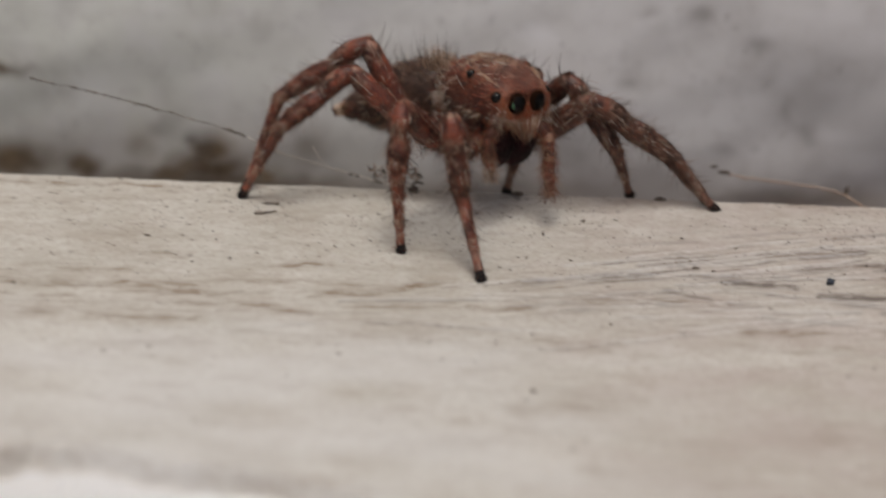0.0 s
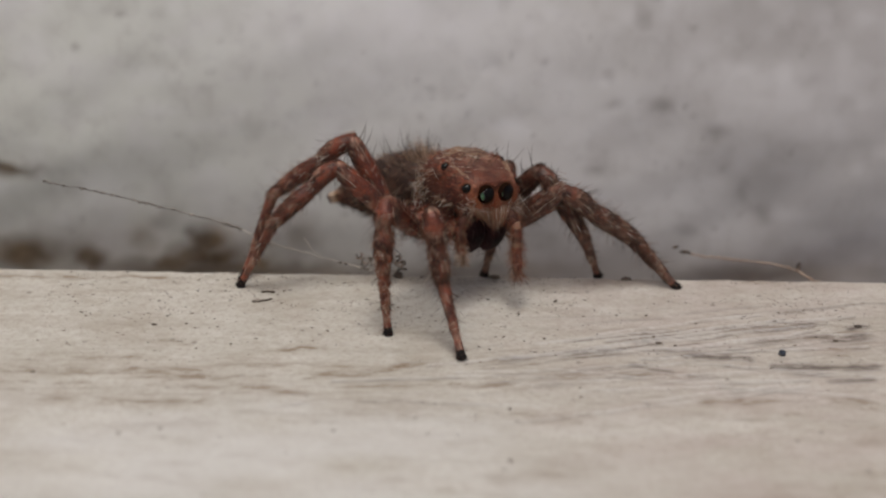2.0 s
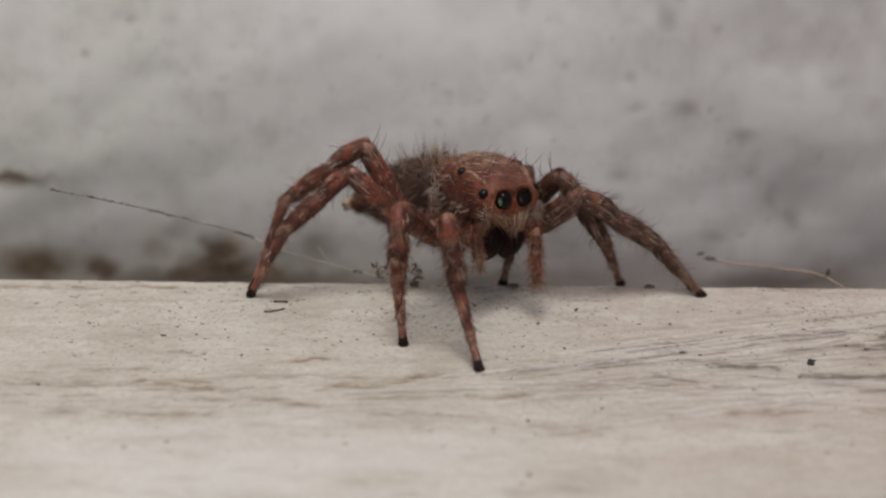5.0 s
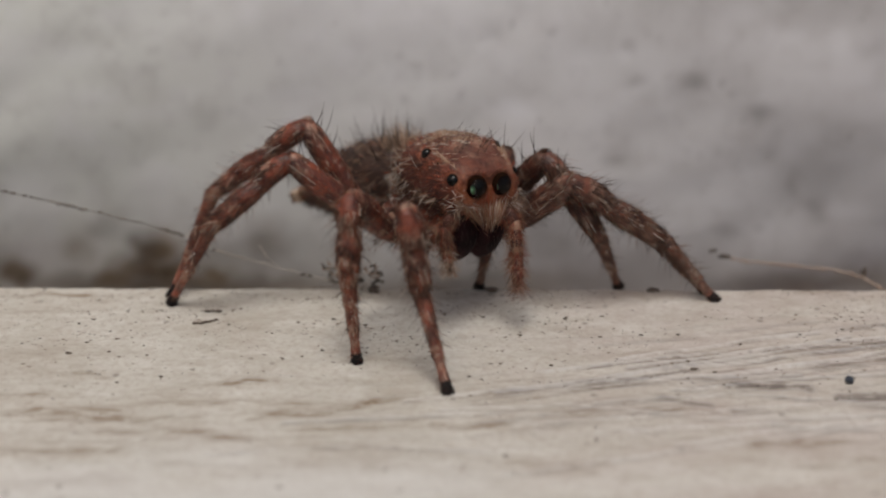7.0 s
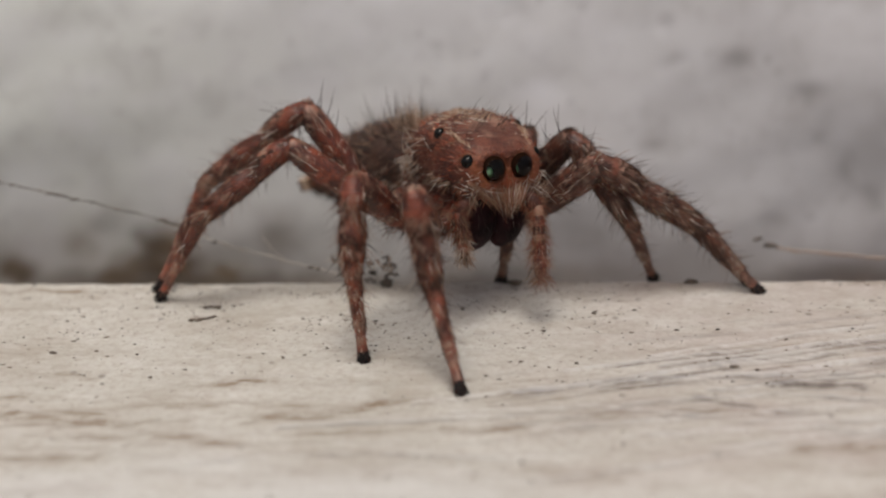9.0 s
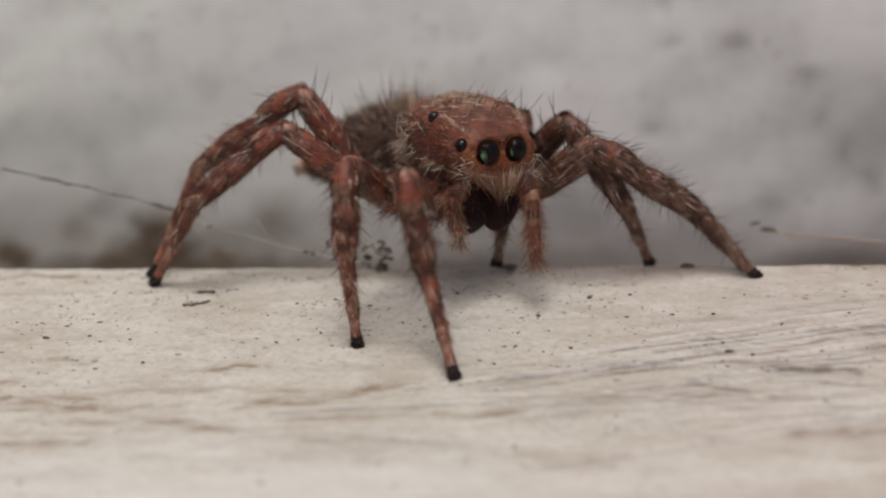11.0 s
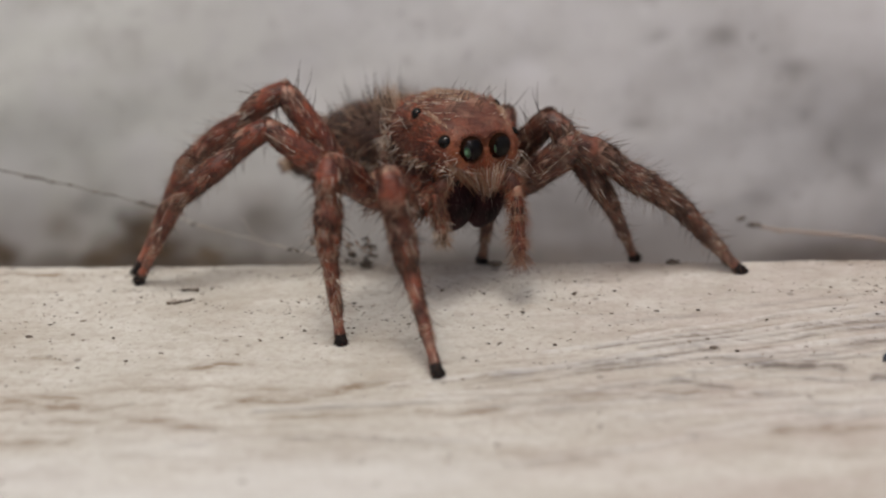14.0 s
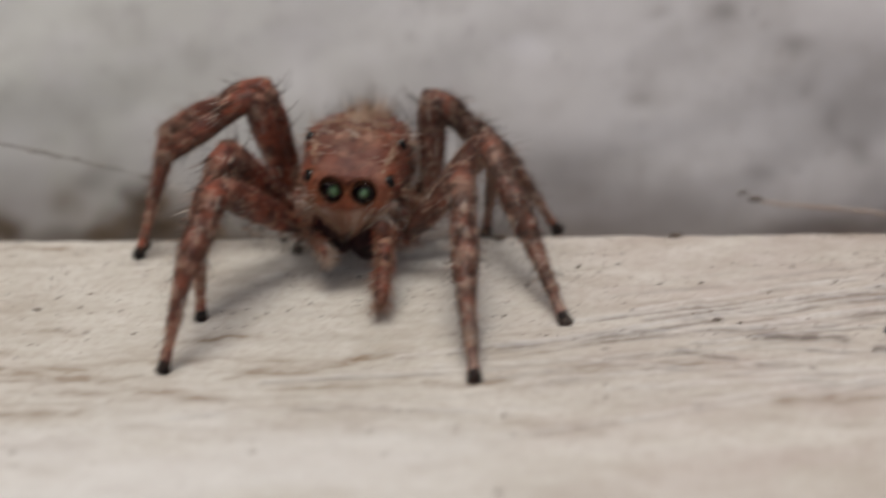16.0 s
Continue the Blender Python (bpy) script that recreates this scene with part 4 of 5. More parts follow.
def build_eye(parent, centre, radius, way):
    """A dark glossy eye; the two large ones are clear in front, with a green-gold mirror deep inside."""
    way = Vector(way).normalized()
    turn = Vector((0, 0, 1)).rotation_difference(way).to_matrix()
    large = radius > 0.4

    def bowl(size, first, last, steps):
        angles = [math.pi * (first + (last - first) * i / (steps - 1)) for i in range(steps)]
        return [[tuple(turn @ Vector((size * math.sin(a) * math.cos(b), size * math.sin(a) * math.sin(b), size * math.cos(a)))) for b in (2 * math.pi * j / 24 for j in range(24))] for a in angles]

    g = Geo(EYE)
    if large:
        g.rings(bowl(radius, 0.97, 0.03, 22), [PUPIL] * 15 + [CORNEA] * 6)
        g.lump(turn @ Vector((0, 0, -0.48 * radius)) + Vector((0, 0, -0.34 * radius)), (0.28 * radius, 0.25 * radius, 0.28 * radius), RETINA, 1, 0.1, 16, 10)
    else:
        g.rings(bowl(radius, 0.04, 0.62, 12), EYE)
    eye = part("eye", g, parent)
    eye.location = Vector(centre) * MM
    rim = Geo(FACE)
    rows = []
    for i in range(9):
        a = 2 * math.pi * i / 8
        rows.append([turn @ Vector(((radius * 0.99 + 0.07 * math.cos(a)) * math.cos(b), (radius * 0.99 + 0.07 * math.cos(a)) * math.sin(b), -0.02 + 0.07 * math.sin(a))) + Vector(centre) for b in (2 * math.pi * j / 24 for j in range(24))])
    rim.rings(rows, FACE, cap=False)
    r = random.Random(int(radius * 100))
    for _ in range(int(110 * radius / 0.4)):
        b = r.uniform(0, 2 * math.pi)
        p = turn @ Vector(((radius + 0.08) * math.cos(b), (radius + 0.08) * math.sin(b), 0.02)) + Vector(centre)
        rim.hair(p, turn @ Vector((math.cos(b), math.sin(b), 0.5)), r.uniform(0.08, 0.2), 0.011, (0, 0, 0), HAIR_TAN if r.random() < 0.3 else HAIR_RUST)
    part("eye_rim", rim, parent, "orange rim of hair round an eye")
    return eye


def build_face(carapace):
    for s in (1, -1):
        cam.data.dof.focus_object = build_eye(carapace, (LARGE_EYE.x * s, LARGE_EYE.y, LARGE_EYE.z), 0.46, (0.10 * s, 1, 0.10))
        build_eye(carapace, (1.37 * s, 1.82, 1.28), 0.27, (0.75 * s, 0.8, 0.15))
        build_eye(carapace, (1.60 * s, 0.16, 1.87), 0.24, (0.85 * s, 0.15, 0.45))
        build_eye(carapace, (1.55 * s, 0.95, 1.72), 0.07, (0.85 * s, 0.25, 0.4))
    g = Geo(HAIR_PALE)
    r = random.Random(8)
    for _ in range(430):
        x = r.uniform(-1.5, 1.5)
        p = (x, 2.46 - 0.09 * x * x, 0.24 + r.gauss(0, 0.10) + 0.16 * abs(x))
        tone = r.random()
        g.hair(p, (-0.8 * x + r.gauss(0, 0.12), 0.3 + r.gauss(0, 0.2), -1.0), r.uniform(0.35, 1.05) * math.sqrt(0.6 * x * x + 1.1), 0.0125, (-0.1 * x, -0.15 + r.gauss(0, 0.12), -0.1), HAIR_BROWN if tone < 0.30 else HAIR_RUST if tone < 0.42 else HAIR_TAN if tone < 0.80 else HAIR_PALE if tone < 0.95 else HAIR_WHITE, 3)
    for _ in range(70):  # stray white hairs that curl across the face
        x = r.choice((-1, 1)) * r.uniform(0.7, 1.6)
        g.hair((x, 2.42 - 0.12 * x * x, r.gauss(0.35, 0.25)), (r.gauss(0.3 * x, 0.6), 0.5, r.gauss(0, 0.4)), r.uniform(0.3, 0.65), 0.016, (r.gauss(0, 0.7), -0.2, r.gauss(-0.4, 0.5)), HAIR_WHITE if r.random() < 0.5 else HAIR_PALE, 4)
    part("clypeus_hair", g, carapace, "long cream hairs hanging under the eyes")


def build_chelicera(s):
    g = Geo(FANG)
    rows = []
    for q in range(13):
        u = q / 12
        w = float(np.interp(u, (0, 0.2, 0.6, 0.82, 0.94, 1), (0.55, 0.76, 0.80, 0.66, 0.42, 0.2)))
        rows.append([(s * (0.70 - 0.10 * u) + w * math.cos(a), 1.05 + 0.1 * u + 0.25 * math.sin(math.pi * u) + w * 0.95 * math.sin(a), 0.3 - 2.70 * u) for a in (2 * math.pi * j / 20 for j in range(20))])
    g.rings(rows, FANG)

    def choose(u, p, out, r):
        if out.y < 0.1 or u > 0.9:
            return None
        if u < 0.3 and abs(p.x) < 0.5 and r.random() < 0.5:
            return (r.uniform(0.25, 0.45), 0.013, (-0.6 * p.x, 0, -1.6), HAIR_TAN if r.random() < 0.7 else HAIR_RUST)
        return (0.3, 0.011, (0, 0, -1.4), HAIR_DARK) if r.random() < 0.4 else None

    fur(g, rows, 300, choose, 31)
    return part("chelicera", g, spider, "glossy near-black chelicera")


def build_palp(knee, tip, seed, slim=1.0):
    """A feeler: an upper joint from the mouth and a furry lower one that hangs."""
    s = 1 if knee[0] > 0 else -1
    g = Geo(LEG)
    base = Vector((0.95 * s, 1.55, -0.05))
    knee, tip = Vector(knee), Vector(tip)
    tube(g, (base, base.lerp(knee, 0.5) + Vector((0, 0.1, 0.12)), knee), tuple(slim * v for v in (0.26, 0.30, 0.27)), LEG_DARK, 12)
    r = random.Random(seed + 5)
    for _ in range(420):
        d = Vector((r.gauss(0, 1), r.gauss(0, 1), r.gauss(0, 1))).normalized()
        g.hair(base.lerp(knee, r.uniform(0.2, 1.05)) + d * 0.27 * slim, d + (knee - base) * 0.5, r.uniform(0.2, 0.4), 0.011, (0, 0, -0.3), HAIR_TAN if r.random() < 0.3 else HAIR_RUST if r.random() < 0.7 else HAIR_DARK)
    palp = part("palp", g, spider, "brown palp with pale fur")
    low = Geo(LEG)
    d = (tip - knee)
    stops = (-0.04, 0.1, 0.24, 0.36, 0.44, 0.6, 0.8, 0.94, 1.0)
    rad = [slim * v for v in (0.20, 0.25, 0.26, 0.22, 0.23, 0.27, 0.27, 0.2, 0.06)]
    pts = [knee + d * u for u in stops]
    ax = d.normalized()
    side = ax.cross(Vector((0.1, 1, 0.05))).normalized()
    up = ax.cross(side)
    rows = [[p + side * (r * math.cos(2 * math.pi * j / 12)) + up * (r * math.sin(2 * math.pi * j / 12)) for j in range(12)] for p, r in zip(pts, rad)]
    low.rings(rows, [LEG_PALE, LEG, LEG_DARK, LEG_PALE, LEG, LEG, LEG_DARK, LEG_DARK] if slim == 1.0 else [LEG_DARK, LEG_DARK, LEG_DARK, LEG, LEG_PALE, LEG, LEG_DARK, LEG_DARK])

    def choose(u, p, out, r):
        k = r.random()
        lean = ax * r.uniform(0.3, 1.6)
        long = r.uniform(0.25, 0.45) + 0.2 * u
        if slim == 1.0:
            return (long, 0.010, lean, HAIR_PALE if k < 0.10 + 0.15 * u else HAIR_TAN if k < 0.48 else HAIR_RUST if k < 0.7 else HAIR_BROWN if k < 0.84 else HAIR_DARK)
        if u > 0.6:
            return (long * 0.8, 0.013, lean, HAIR_WHITE if k < 0.3 else HAIR_PALE if k < 0.75 else HAIR_TAN if k < 0.88 else HAIR_DARK)
        return (long * 0.8, 0.012, lean, HAIR_PALE if k < 0.22 else HAIR_TAN if k < 0.36 else HAIR_RUST if k < 0.62 else HAIR_DARK)

    fur(low, rows, 760, choose, seed)
    part("palp_tip", low, palp, "furry hanging end of the palp")
    return palp


def build_abdomen():
    """Along its own -y, from the waist at the origin."""
    g = Geo(ABDOMEN)
    stops = ((0, 0.35), (0.06, 0.95), (0.16, 1.38), (0.3, 1.62), (0.45, 1.66), (0.6, 1.48), (0.75, 1.12), (0.88, 0.68), (0.96, 0.36), (1.0, 0.16))
    rows = [ring(0, -6.5 * u, -0.15 * math.sin(math.pi * u), r, r * 0.93, r * 0.9, 30, 2.1) for u, r in stops]
    g.rings(rows, ABDOMEN)

    def choose(u, p, out, r):
        k = r.random()
        front_top = u < 0.45 and out.z > 0.25
        if front_top and k < 0.11:
            return (r.uniform(0.7, 1.35), 0.017, (0, 0.3, 0.8), HAIR_DARK)
        if front_top and abs(p.x) < 0.8 and u < 0.24 and k < 0.82:
            return (r.uniform(0.4, 0.8), 0.020, (0, 0.3, 1.1), HAIR_PALE if k < 0.62 else HAIR_TAN)
        lock = noise.noise(p * 1.5)
        if lock > 0.16 and k < 0.45 and u < 0.65:
            return (r.uniform(0.35, 0.65), 0.019, (r.gauss(0, 0.3), -0.7, 0), HAIR_WHITE if k < 0.08 else HAIR_PALE if k < 0.35 else HAIR_TAN)
        if lock < -0.1 and k < 0.7:
            return (r.uniform(0.3, 0.55), 0.016, (0, -0.8, 0), HAIR_DARK if k < 0.5 else HAIR_BROWN)
        short = 1.0 if u < 0.6 else 0.6
        return (short * r.uniform(0.25, 0.5), 0.012, (0, -0.9, 0), HAIR_RUST if k < 0.22 else HAIR_BROWN if k < 0.36 else HAIR_DARK if k < 0.86 else HAIR_TAN if k < 0.92 else HAIR_PALE)

    fur(g, rows, 6400, choose, 41)
    ab = part("abdomen", g, spider, "brown furry abdomen with a cream tuft")
    for x, z in ((0.16, 0.1), (-0.16, 0.1), (0.13, -0.15), (-0.13, -0.15)):
        t = Geo(HAIR_TAN)
        tube(t, ((x, -6.15, z), (x * 1.4, -6.6, z), (x * 1.6, -6.95, z), (x * 1.6, -7.15, z - 0.05)), (0.22, 0.2, 0.17, 0.08), [HAIR_TAN, HAIR_PALE, LEG_DARK], 12)
        part("spinneret", t, ab, "pale spinneret with a dark tip")
    return ab


def build_leg(name, seed):
    """The thigh is the leg's own mesh; patella, shin, heel and foot joints are its pieces."""
    hip, sizes, _ = LEGS[name]
    front_leg = name[1:] in ("I", "II")
    # left legs coloured greyer and duller to stand in for shade
    grey = 0.6 if name[0] == "L" else 0.12
    k = 0.88 if front_leg else 0.79
    thigh = segment(
        "leg", sizes[0], ((0, 0.30 * k, 1.0), (0.12, 0.36 * k, 1.1), (0.3, 0.46 * k, 1.22), (0.65, 0.52 * k, 1.28), (0.88, 0.52 * k, 1.15), (1, 0.46 * k, 1.0)), spider,
        ((0.05, 0.12, 0.9, 0), (0.5, 0.08, 0.7, 0), (0.88, 0.07, 0.8, 0), (0.98, 0.05, 0, 0.7)), 320, ((0.55, 80, 0.75), (0.72, 110, 0.8), (0.85, 70, 0.9), (0.9, 120, 0.9), (0.96, 95, 0.8)), seed,
        "hairy leg with dark and pale bands, coloured greyer for shade" if name[0] == "L" else "reddish-brown hairy leg with dark and pale bands", lines=6, grey=grey,
    )
    b = 0.40
    kt, tf = sizes[1], sizes[2]
    pat = segment("patella", kt * b, ((0, 0.44 * k, 1.0), (0.3, 0.55 * k, 1.05), (0.7, 0.54 * k, 1.0), (1, 0.44 * k, 1.0)), thigh, ((0.8, 0.1, 0.8, 0), (0.97, 0.06, 0, 0.8)), 150, ((0.5, 90, 0.55), (0.8, 150, 0.5)), seed + 1, lift=0.08, lines=2, grey=grey)
    tib = segment("tibia", kt * (1 - b), ((0, 0.45 * k, 1.0), (0.3, 0.53 * k, 1.05), (0.7, 0.47 * k, 1.0), (1, 0.33 * k, 1.0)), thigh, ((0.42, 0.10, 0.9, 0), (0.66, 0.07, 0, 0.5), (0.88, 0.08, 0.9, 0), (1.0, 0.05, 0, 0.9)), 260, ((0.3, 60, 0.5), (0.5, 200, 0.5), (0.7, 20, 0.55), (0.75, -70, 0.5)), seed + 2, base=kt * b, lift=0.04, grey=grey)
    met = segment("metatarsus", tf * 0.60, ((0, 0.35 * k, 1.0), (0.2, 0.33 * k, 1.0), (0.8, 0.25 * k, 1.0), (1, 0.24 * k, 1.0)), thigh, ((0.0, 0.10, 0, 0.9), (0.55, 0.14, 0.9, 0), (0.95, 0.07, 0, 1.0)), 130, ((0.25, 40, 0.4), (0.5, 150, 0.4)), seed + 3, grey=grey)
    tar = segment("tarsus", tf * 0.40, ((0, 0.21 * k, 1.0), (0.5, 0.21 * k, 1.0), (0.8, 0.24 * k, 1.0), (1, 0.20 * k, 1.0)), thigh, ((0.0, 0.12, 0, 0.9), (0.35, 0.2, 0, 0.35)), 46, (), seed + 4, base=tf * 0.60, tip_hair=True, grey=grey)
    return thigh, (pat, tib), (met, tar)


def build_coxa(name):
    """The short joint that carries a leg under the carapace."""
    hip = Vector(LEGS[name][0])
    g = Geo(LEG)
    root = Vector((hip.x * 0.15, hip.y * 0.75, -0.65))
    pts = [root.lerp(hip, u) for u in (0, 0.25, 0.5, 0.68, 0.76, 0.9, 1.0)]
    tube(g, pts, (0.5, 0.56, 0.54, 0.42, 0.42, 0.40, 0.26), [LEG, LEG, LEG, LEG_PALE, LEG, LEG_DARK], 16)
    r = random.Random(hip.x * 9 + hip.y)
    for _ in range(480):
        u = r.uniform(0.15, 1.0)
        p = root.lerp(hip, u)
        d = Vector((r.gauss(0, 1), r.gauss(0, 1), r.gauss(0, 1))).normalized()
        g.hair(p + d * (0.52 if u < 0.6 else 0.40), d * 0.5 + (hip - root).normalized(), r.uniform(0.2, 0.55), 0.016, (r.gauss(0, 0.3), 0, r.gauss(-0.2, 0.4)), HAIR_WHITE if r.random() < 0.10 else HAIR_PALE if r.random() < 0.2 else HAIR_RUST if r.random() < 0.35 else HAIR_DARK)
    part("coxa", g, spider)


def build_sternum():
    """The flat shield between the legs, under the carapace."""
    g = Geo(LEG_DARK)
    rows = [ring(0, y, -0.75, w, 0.7, 0.55, 24, 2.2) for y, w in ((-3.0, 0.5), (-2.5, 1.2), (-1.2, 1.5), (0.2, 1.4), (1.0, 1.0), (1.35, 0.5))]
    g.rings(rows, LEG_DARK)
    fur(g, rows, 1100, lambda u, p, out, r: (r.uniform(0.3, 0.6), 0.015, (0, -0.5, -0.2), HAIR_TAN if r.random() < 0.18 else HAIR_DARK if r.random() < 0.5 else HAIR_BROWN), 71)
    return part("sternum", g, spider, "dark hairy underside between the legs")


build_sternum()
carapace = build_carapace()
for joint in LEGS:
    build_coxa(joint)
build_face(carapace)
for side in (1, -1):
    build_chelicera(side)
palp_left = build_palp((-1.38, 2.68, -0.5), (-1.40, 3.25, -3.1), 61)
palp_right = build_palp((1.75, 1.95, -0.6), (1.52, 2.25, -2.3), 62, 0.8)
abdomen = build_abdomen()
RIG = {name: build_leg(name, 100 + 10 * i) for i, name in enumerate(LEGS)}


# ---- small things on and behind the ledge ----
def strand(points, radius, mat, label, name, category, seed, dusty=0):
    g = Geo(mat)
    r = random.Random(seed)
    pts = []
    for a, b in zip(points, points[1:]):
        for i in range(8):
            p = Vector(a).lerp(Vector(b), i / 8)
            pts.append(p + Vector((r.gauss(0, 0.018), r.gauss(0, 0.018), r.gauss(0, 0.02))))
    pts.append(Vector(points[-1]))
    tube(g, pts, [radius * r.uniform(0.7, 1.4) for _ in pts], mat, 6)
    for _ in range(dusty):
        i = r.randrange(len(pts))
        g.lump(pts[i], (r.uniform(0.08, 0.22), 0.07, 0.06), DUST, r.random() * 9, 0.5, 8, 5)
    return tagged(new(name, g.mesh(name)), label, category)


strand(((-20.7, 1.0, 4.4), (-18.1, 1.0, 3.87), (-16.8, 1.0, 3.6), (-14.2, 1.0, 2.93), (-11.6, 1.2, 2.13), (-10.7, 1.3, 1.74)), 0.031, DUST, "dark dusty web strand hanging in front of the wall", "web_strand", "web", 1, 26)
strand(((-10.7, 1.3, 1.74), (-9.45, 1.0, 1.23), (-6.5, 0.3, 0.69), (-4.56, -0.4, 0.5), (-2.9, -0.5, 0.12)), 0.032, SILK, "thin pale web strand stretched to the ledge", "web_strand", "web", 2, 7)
strand(((-6.6, 0.3, 0.70), (-7.1, 0.3, 1.2), (-7.45, 0.3, 1.8)), 0.014, SILK, "short pale web strand branching upward", "web_strand", "web", 3)
straw = strand(((12.9, 3.0, -0.05), (13.8, 3.0, -0.2), (15.0, 3.0, -0.32), (15.9, 3.0, -0.42), (17.3, 3.0, -0.55), (18.6, 2.6, -0.75), (19.3, 1.2, -0.7), (19.9, 0.15, -0.35)), 0.055, STRAW, "thin tan straw bridging the gap behind the ledge", "straw", "straw", 4)


def crumb(x, y, z, size, mat, label, seed, name="crumb", turn=0.0):
    g = Geo(mat)
    g.lump((0, 0, 0), size, mat, seed, 0.55, 12, 8, Matrix.Rotation(turn, 3, "Z"))
    ob = new(name, g.mesh(name, False))
    ob.location = (x * MM, y * MM, z * MM)
    return tagged(ob, label, "debris")


crumb(12.65, 3.0, 0.06, (0.30, 0.12, 0.09), GRIT, "dark flake stuck on the end of the straw", 2.0)
crumb(12.1, 3.0, 0.34, (0.22, 0.09, 0.06), GRIT, "small dark flake above the straw", 3.0, turn=0.4)
crumb(18.7, 2.6, -0.5, (0.12, 0.1, 0.22), GRIT, "small dark flake at the straw's bend", 4.0)
crumb(15.72, -8.22, 0.16, (0.18, 0.15, 0.14), BLUE, "round blue-black grain on the ledge", 5.0, "grain")
crumb(2.36, -0.45, 0.08, (0.3, 0.16, 0.1), DIRT, "dark brown crumb on the ledge's back edge", 6.0)
crumb(9.14, -0.4, 0.07, (0.28, 0.14, 0.09), GRIT, "dark crumb near the ledge's back edge", 7.0)
crumb(-14.24, -6.14, 0.03, (0.13, 0.09, 0.06), GRIT, "black speck on the ledge", 8.0)
crumb(-12.69, -5.94, 0.01, (0.08, 0.06, 0.03), GRIT, "black speck on the ledge", 9.0)
crumb(-10.32, -7.91, 0.01, (0.08, 0.06, 0.03), GRIT, "black speck on the ledge", 10.0)
crumb(10.0, -7.2, 0.03, (0.15, 0.07, 0.05), GRIT, "black speck on a grey scratch", 11.0)

curl = strand(((-9.75, -3.55, 0.06), (-9.45, -3.6, 0.07), (-9.1, -3.35, 0.06), (-8.8, -3.25, 0.05)), 0.05, GRIT, "tiny dark curled fibre on the ledge", "fibre", "fibre", 12)
strand(((-9.4, -2.5, 0.05), (-9.0, -2.42, 0.06), (-8.75, -2.5, 0.05)), 0.05, GRIT, "tiny dark fibre on the ledge", "fibre", "fibre", 13)


def remains():
    """Curled scraps of an eaten insect caught in silk."""
    root = tagged(new("insect_remains"), "dark curled insect scraps caught in silk", "debris")
    root.location = (-2.55 * MM, -0.55 * MM, 0)
    r = random.Random(9)
    # two small dark lumps, then thin curled legs and husks
    for i, (x, y, z, size) in enumerate(((0.0, 0.0, 0.14, 0.19), (-0.62, 0.3, 0.42, 0.12))):
        g = Geo(GRIT)
        g.lump((x, y, z), (size * 1.3, size, size * 0.8), GRIT, i * 1.9, 0.8, 12, 8)
        for _ in range(16):
            d = Vector((r.gauss(0, 1), r.gauss(0, 0.7), r.gauss(0, 1))).normalized()
            g.hair(Vector((x, y, z)) + d * size * 0.7, d, r.uniform(0.12, 0.3), 0.010, (r.gauss(0, 0.4), 0, r.gauss(0, 0.4)), HAIR_PALE if r.random() < 0.5 else HAIR_DARK)
        part("scrap", g, root)
    for i, (x, y, z, size) in enumerate(((0.1, 0.1, 0.32, 0.32), (0.05, 0.15, 0.66, 0.26), (-0.1, 0.2, 1.0, 0.3), (0.2, 0.2, 0.75, 0.14), (-1.7, 0.5, 0.6, 0.32), (-2.05, 0.6, 0.95, 0.22), (-1.5, 0.5, 0.8, 0.12), (-0.7, 0.35, 0.75, 0.14))):
        g = Geo(DUST)
        for k in range(2):
            turn = Matrix.Rotation(r.uniform(0, 6.3), 3, "Y") @ Matrix.Rotation(r.uniform(-0.8, 0.8), 3, "X")
            sweep = r.uniform(3.0, 5.5)
            pts = [Vector((x, y, z)) + turn @ Vector((size * (1 - 0.05 * q) * math.cos(sweep * q / 9), 0.04 * q / 9, size * 0.8 * math.sin(sweep * q / 9))) * (1 - 0.3 * k) for q in range(10)]
            tube(g, pts, [0.045 * r.uniform(0.6, 1.3) for _ in pts], (GRIT, DUST, STRAW)[(i + k) % 3], 6)
        for _ in range(10):
            d = Vector((r.gauss(0, 1), r.gauss(0, 0.7), r.gauss(0, 1))).normalized()
            g.hair(Vector((x, y, z)) + d * size * 0.8, d, r.uniform(0.1, 0.25), 0.008, (0, 0, 0), HAIR_PALE if r.random() < 0.6 else HAIR_DARK)
        part("curl", g, root)
    g = Geo(SILK)
    for _ in range(7):
        a = (r.uniform(-2.0, 0.2), r.uniform(0.2, 0.6), r.uniform(0.5, 1.3))
        tube(g, (a, (a[0] * 0.6, 0.3, 0.3), (r.uniform(-1.6, 0.3), r.uniform(0, 0.4), 0.0)), (0.012, 0.012, 0.012), SILK, 5)
    part("silk_threads", g, root)
    return root


scraps = remains()


def dirt_clump(x, y, z, size, seed, label):
    g = Geo(DUSTY)
    g.lump((0, 0, 0), size, DUSTY, seed * 2.3, 0.35, 44, 28)
    for i, v in enumerate(g.v):
        w = 1 + 0.16 * noise.noise(Vector(v) * 0.7 + Vector((0, 0, seed))) + 0.03 * noise.noise(Vector(v) * 4)
        g.v[i] = tuple(Vector(v) * w)
    ob = new("dirt_clump", g.mesh("dirt_clump"))
    ob.location = (x * MM, y * MM, z * MM)
    return tagged(ob, label, "dirt", "dirt in the gap")


dirt_clump(-6.0, 9.8, -5.9, (1.6, 0.9, 0.9), 5, "low brown clump of dirt behind the ledge")


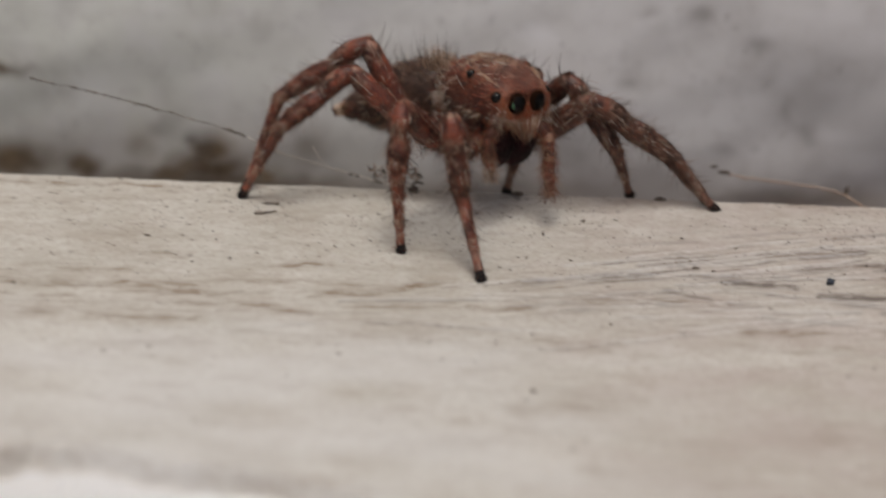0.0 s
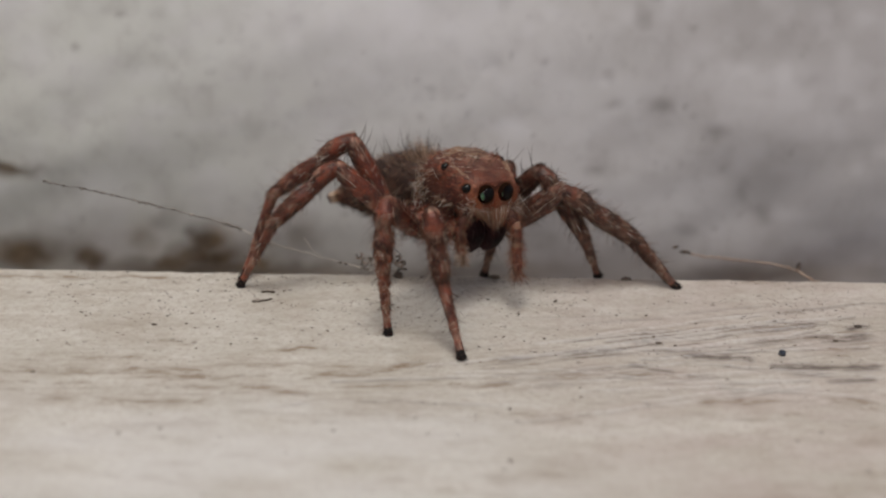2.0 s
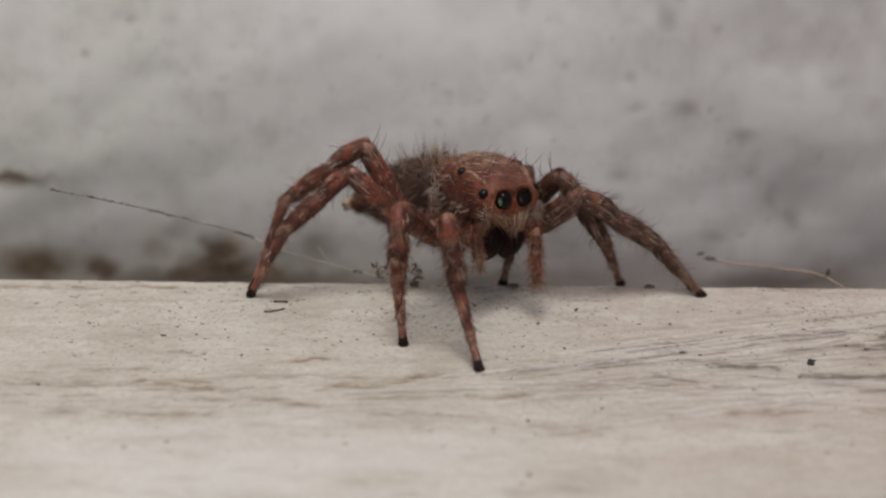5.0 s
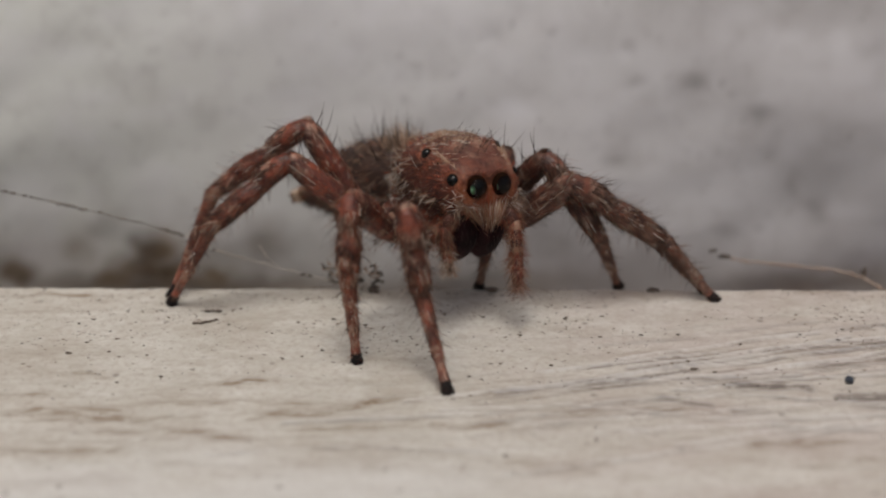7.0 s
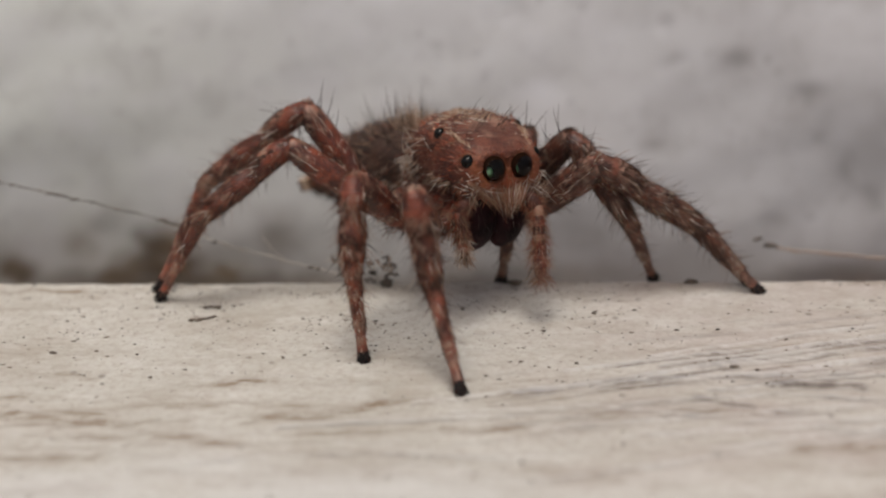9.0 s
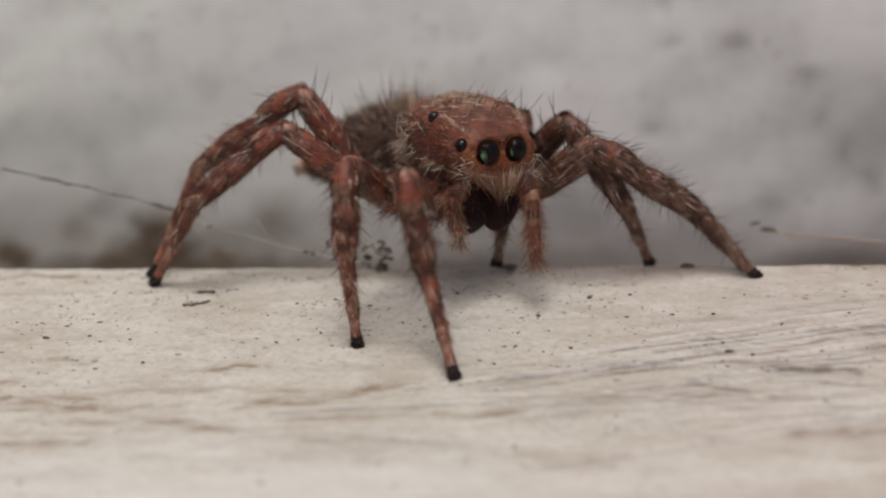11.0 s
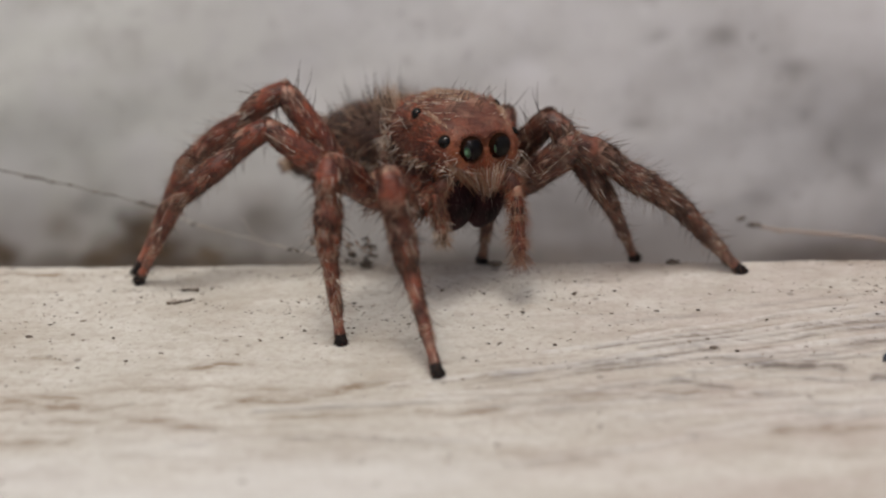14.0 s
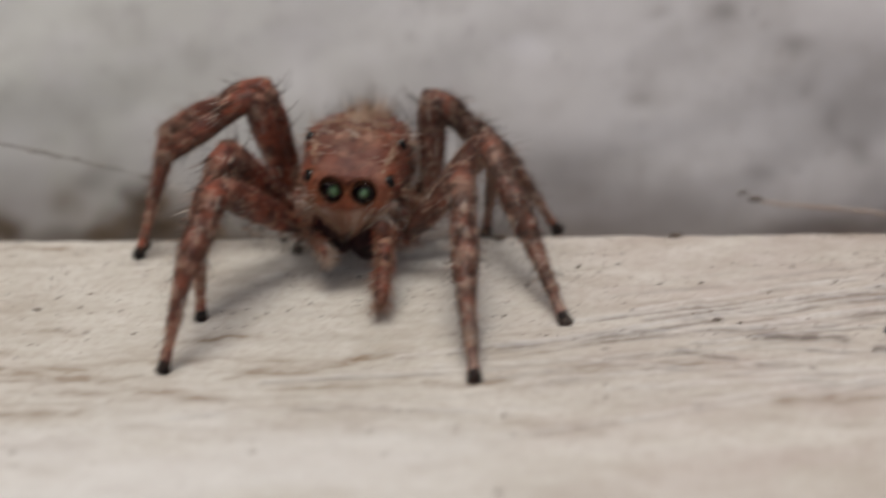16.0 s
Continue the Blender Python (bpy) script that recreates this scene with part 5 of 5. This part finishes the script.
def speckle():
    """The uncountable dark grit strewn over the ledge, thicker towards its back."""
    g = Geo(GRIT, DIRT, GRIT_PALE)
    r = random.Random(21)
    for i in range(2600):
        x = r.uniform(-20, 21)
        y = -min(abs(r.gauss(0, 5.0)) + 0.1, 22)
        if -8 < x < -3 and y < -8:
            continue
        s = r.choice((0.016, 0.02, 0.024, 0.024, 0.03, 0.036, 0.05))
        g.lump((x, y, s * 0.15), (s * r.uniform(0.8, 2.2), s * r.uniform(0.5, 1.0), s * 0.4), GRIT if r.random() < 0.22 else GRIT_PALE if r.random() < 0.7 else DIRT, r.random() * 30, 0.6, 6, 4)
    for x, y, s in ((-0.63, -6.99, 0.1), (-0.94, -8.71, 0.07), (0.41, -2.61, 0.12), (1.98, -2.85, 0.12), (3.45, -4.43, 0.11), (5.31, -2.98, 0.13), (6.82, -2.76, 0.13), (5.25, -6.02, 0.11), (4.55, -6.9, 0.12), (7.13, -6.38, 0.11), (8.3, -7.85, 0.12), (9.03, -6.27, 0.13), (9.74, -4.33, 0.12), (10.25, -3.09, 0.11), (10.77, -7.43, 0.14), (9.85, -6.54, 0.11)):
        g.lump((x, y, s * 0.15), (s * 0.7, s * 0.42, s * 0.3), GRIT, x + y, 0.5, 8, 5)
    for x, y, s in ((12.09, -5.12, 0.1), (1.39, -7.82, 0.1), (5.93, -11.57, 0.1), (7.03, -9.61, 0.09), (2.66, -13.51, 0.14), (-3.85, -6.74, 0.11), (-5.84, -6.48, 0.1), (-6.26, -6.67, 0.1), (-14.38, -3.54, 0.1), (-11.41, -5.41, 0.09), (-11.16, -6.2, 0.1), (-4.11, -3.05, 0.1), (14.98, -9.46, 0.13), (20.0, -5.24, 0.3), (18.6, -6.7, 0.2), (2.54, -17.8, 0.2), (-19, -10.9, 0.18), (5.9, -12.4, 0.13)):
        g.lump((x, y, s * 0.15), (s * 0.7, s * 0.42, s * 0.3), GRIT, x - y, 0.5, 8, 5)
    return tagged(new("ledge_grit", g.mesh("ledge_grit")), "fine dark grit strewn over the pale ledge", "grit", kind="stuff")


speckle()


# ---- what moves ----
def motions():
    # seconds, stance, and how far the hind foot on the spider's right has slid
    times = ((0.0, "early", 0.66), (1.1, "early", 0.66), (1.9, "watch", 0.66), (3.7, "watch", 0.62), (7.0, "watch", 0.30), (8.5, "watch", 0.0), (14.17, "watch", 0.0), (14.27, None, 0.0), (14.37, "turned", 0.0), (15.2, "turned", 0.0), (15.3, None, 0.0), (15.4, "facing", 0.0), (16.0, "facing", 0.0))
    order = {"early": 0, "watch": 0, "turned": 1, "facing": 2}
    keyed = []
    for i, (t, name, slide) in enumerate(times):
        if name:
            body, lift, mixed = STANCE[name], 0.0, (order[name], order[name], 0.0)
        else:
            a, b = times[i - 1][1], times[i + 1][1]
            body, lift, mixed = STANCE[a].lerp(STANCE[b], 0.5), 1.0, (order[a], order[b], 0.5)
        keyed.append((t, body, lift, mixed, slide))

    def metres(m):
        out = m.copy()
        out.translation = m.translation * MM
        return out

    walk(spider, [(t, metres(b)) for t, b, *_ in keyed])
    homes = (STANCE["watch"], STANCE["turned"], STANCE["facing"])
    for name, (thigh, shin, foot_parts) in RIG.items():
        hip, sizes, stances = LEGS[name]
        rows = []
        for t, body, lift, (p, q, u), slide in keyed:
            place = [(homes[p] @ Vector(a)).lerp(homes[q] @ Vector(b), u) for a, b in zip(stances[p], stances[q])]
            if lift and (homes[p] @ Vector(stances[p][2]) - homes[q] @ Vector(stances[q][2])).length > 0.8:
                place[2].z += 0.9
            if name in ("RIII", "RIV"):
                place[2] += Vector((slide * (1.0 if name == "RIII" else 1.45), -0.1 * slide, 0))
                place[1] += Vector((slide * 0.6, 0, 0))
            h = body @ Vector(hip)
            k, a = reach(h, *place, sizes)
            out = place[2] - h
            across = Vector((out.x, out.y, 0)).cross(Vector((0, 0, 1))).normalized()
            back = body.inverted()
            m1 = axes(h, k, across)
            m2, m3 = (m1.inverted() @ axes(s, e, across) for s, e in ((k, a), (a, place[2])))
            rows.append((t, metres(back @ m1), metres(m2), metres(m3)))
        walk(thigh, [(t, m) for t, m, _, _ in rows])
        for ob in shin:
            walk(ob, [(t, m) for t, _, m, _ in rows])
        for ob in foot_parts:
            walk(ob, [(t, m) for t, _, _, m in rows])
    walk(scraps, [(t, pose(x * MM, y * MM, 0)) for t, x, y in ((0.0, -2.55, -0.55), (14.17, -2.55, -0.55), (14.37, -3.0, -2.7), (15.2, -3.0, -2.7), (15.4, -5.3, -1.5), (16.0, -5.3, -1.5))])
    waist = Vector((0, -2.75, 0.4))

    def hang(yaw, pitch):
        return metres(Matrix.Translation(waist) @ pose(0, 0, 0, pitch, 0, yaw))

    walk(abdomen, [(0.0, hang(26, 25)), (14.17, hang(26, 25)), (14.37, hang(8, 36)), (15.2, hang(8, 36)), (15.4, hang(2, 42)), (16.0, hang(2, 42))])

    def swing(ob, joint, rows):
        j = Vector(joint)
        walk(ob, [(t, metres(Matrix.Translation(j) @ pose(0, 0, 0, a, b, c) @ Matrix.Translation(-j))) for t, a, b, c in rows])

    swing(palp_right, (0.95, 1.55, -0.05), ((0.0, 0, 0, 0), (14.17, 0, 0, 0), (14.37, 22, 0, 8), (15.2, 22, 0, 8), (15.4, -25, 12, -15), (16.0, -25, 12, -15)))
    swing(palp_right.children[0], (1.75, 1.95, -0.6), ((0.0, 0, 0, 0), (14.17, 0, 0, 0), (14.37, 0, 10, 0), (15.2, 0, 10, 0), (15.4, 35, 52, 0), (16.0, 35, 52, 0)))
    swing(palp_left, (-0.95, 1.55, -0.05), ((0.0, 0, 0, -13), (14.17, 0, 0, -13), (14.37, 4, 0, 6), (15.2, 4, 0, 6), (15.4, -6, 0, 3), (16.0, -6, 0, 3)))
    swing(palp_left.children[0], (-1.38, 2.68, -0.5), ((0.0, 6, 0, 0), (14.17, 6, 0, 0), (14.37, 12, 0, 0), (15.2, 12, 0, 0), (15.4, 52, 0, 0), (16.0, 52, 0, 0)))


motions()
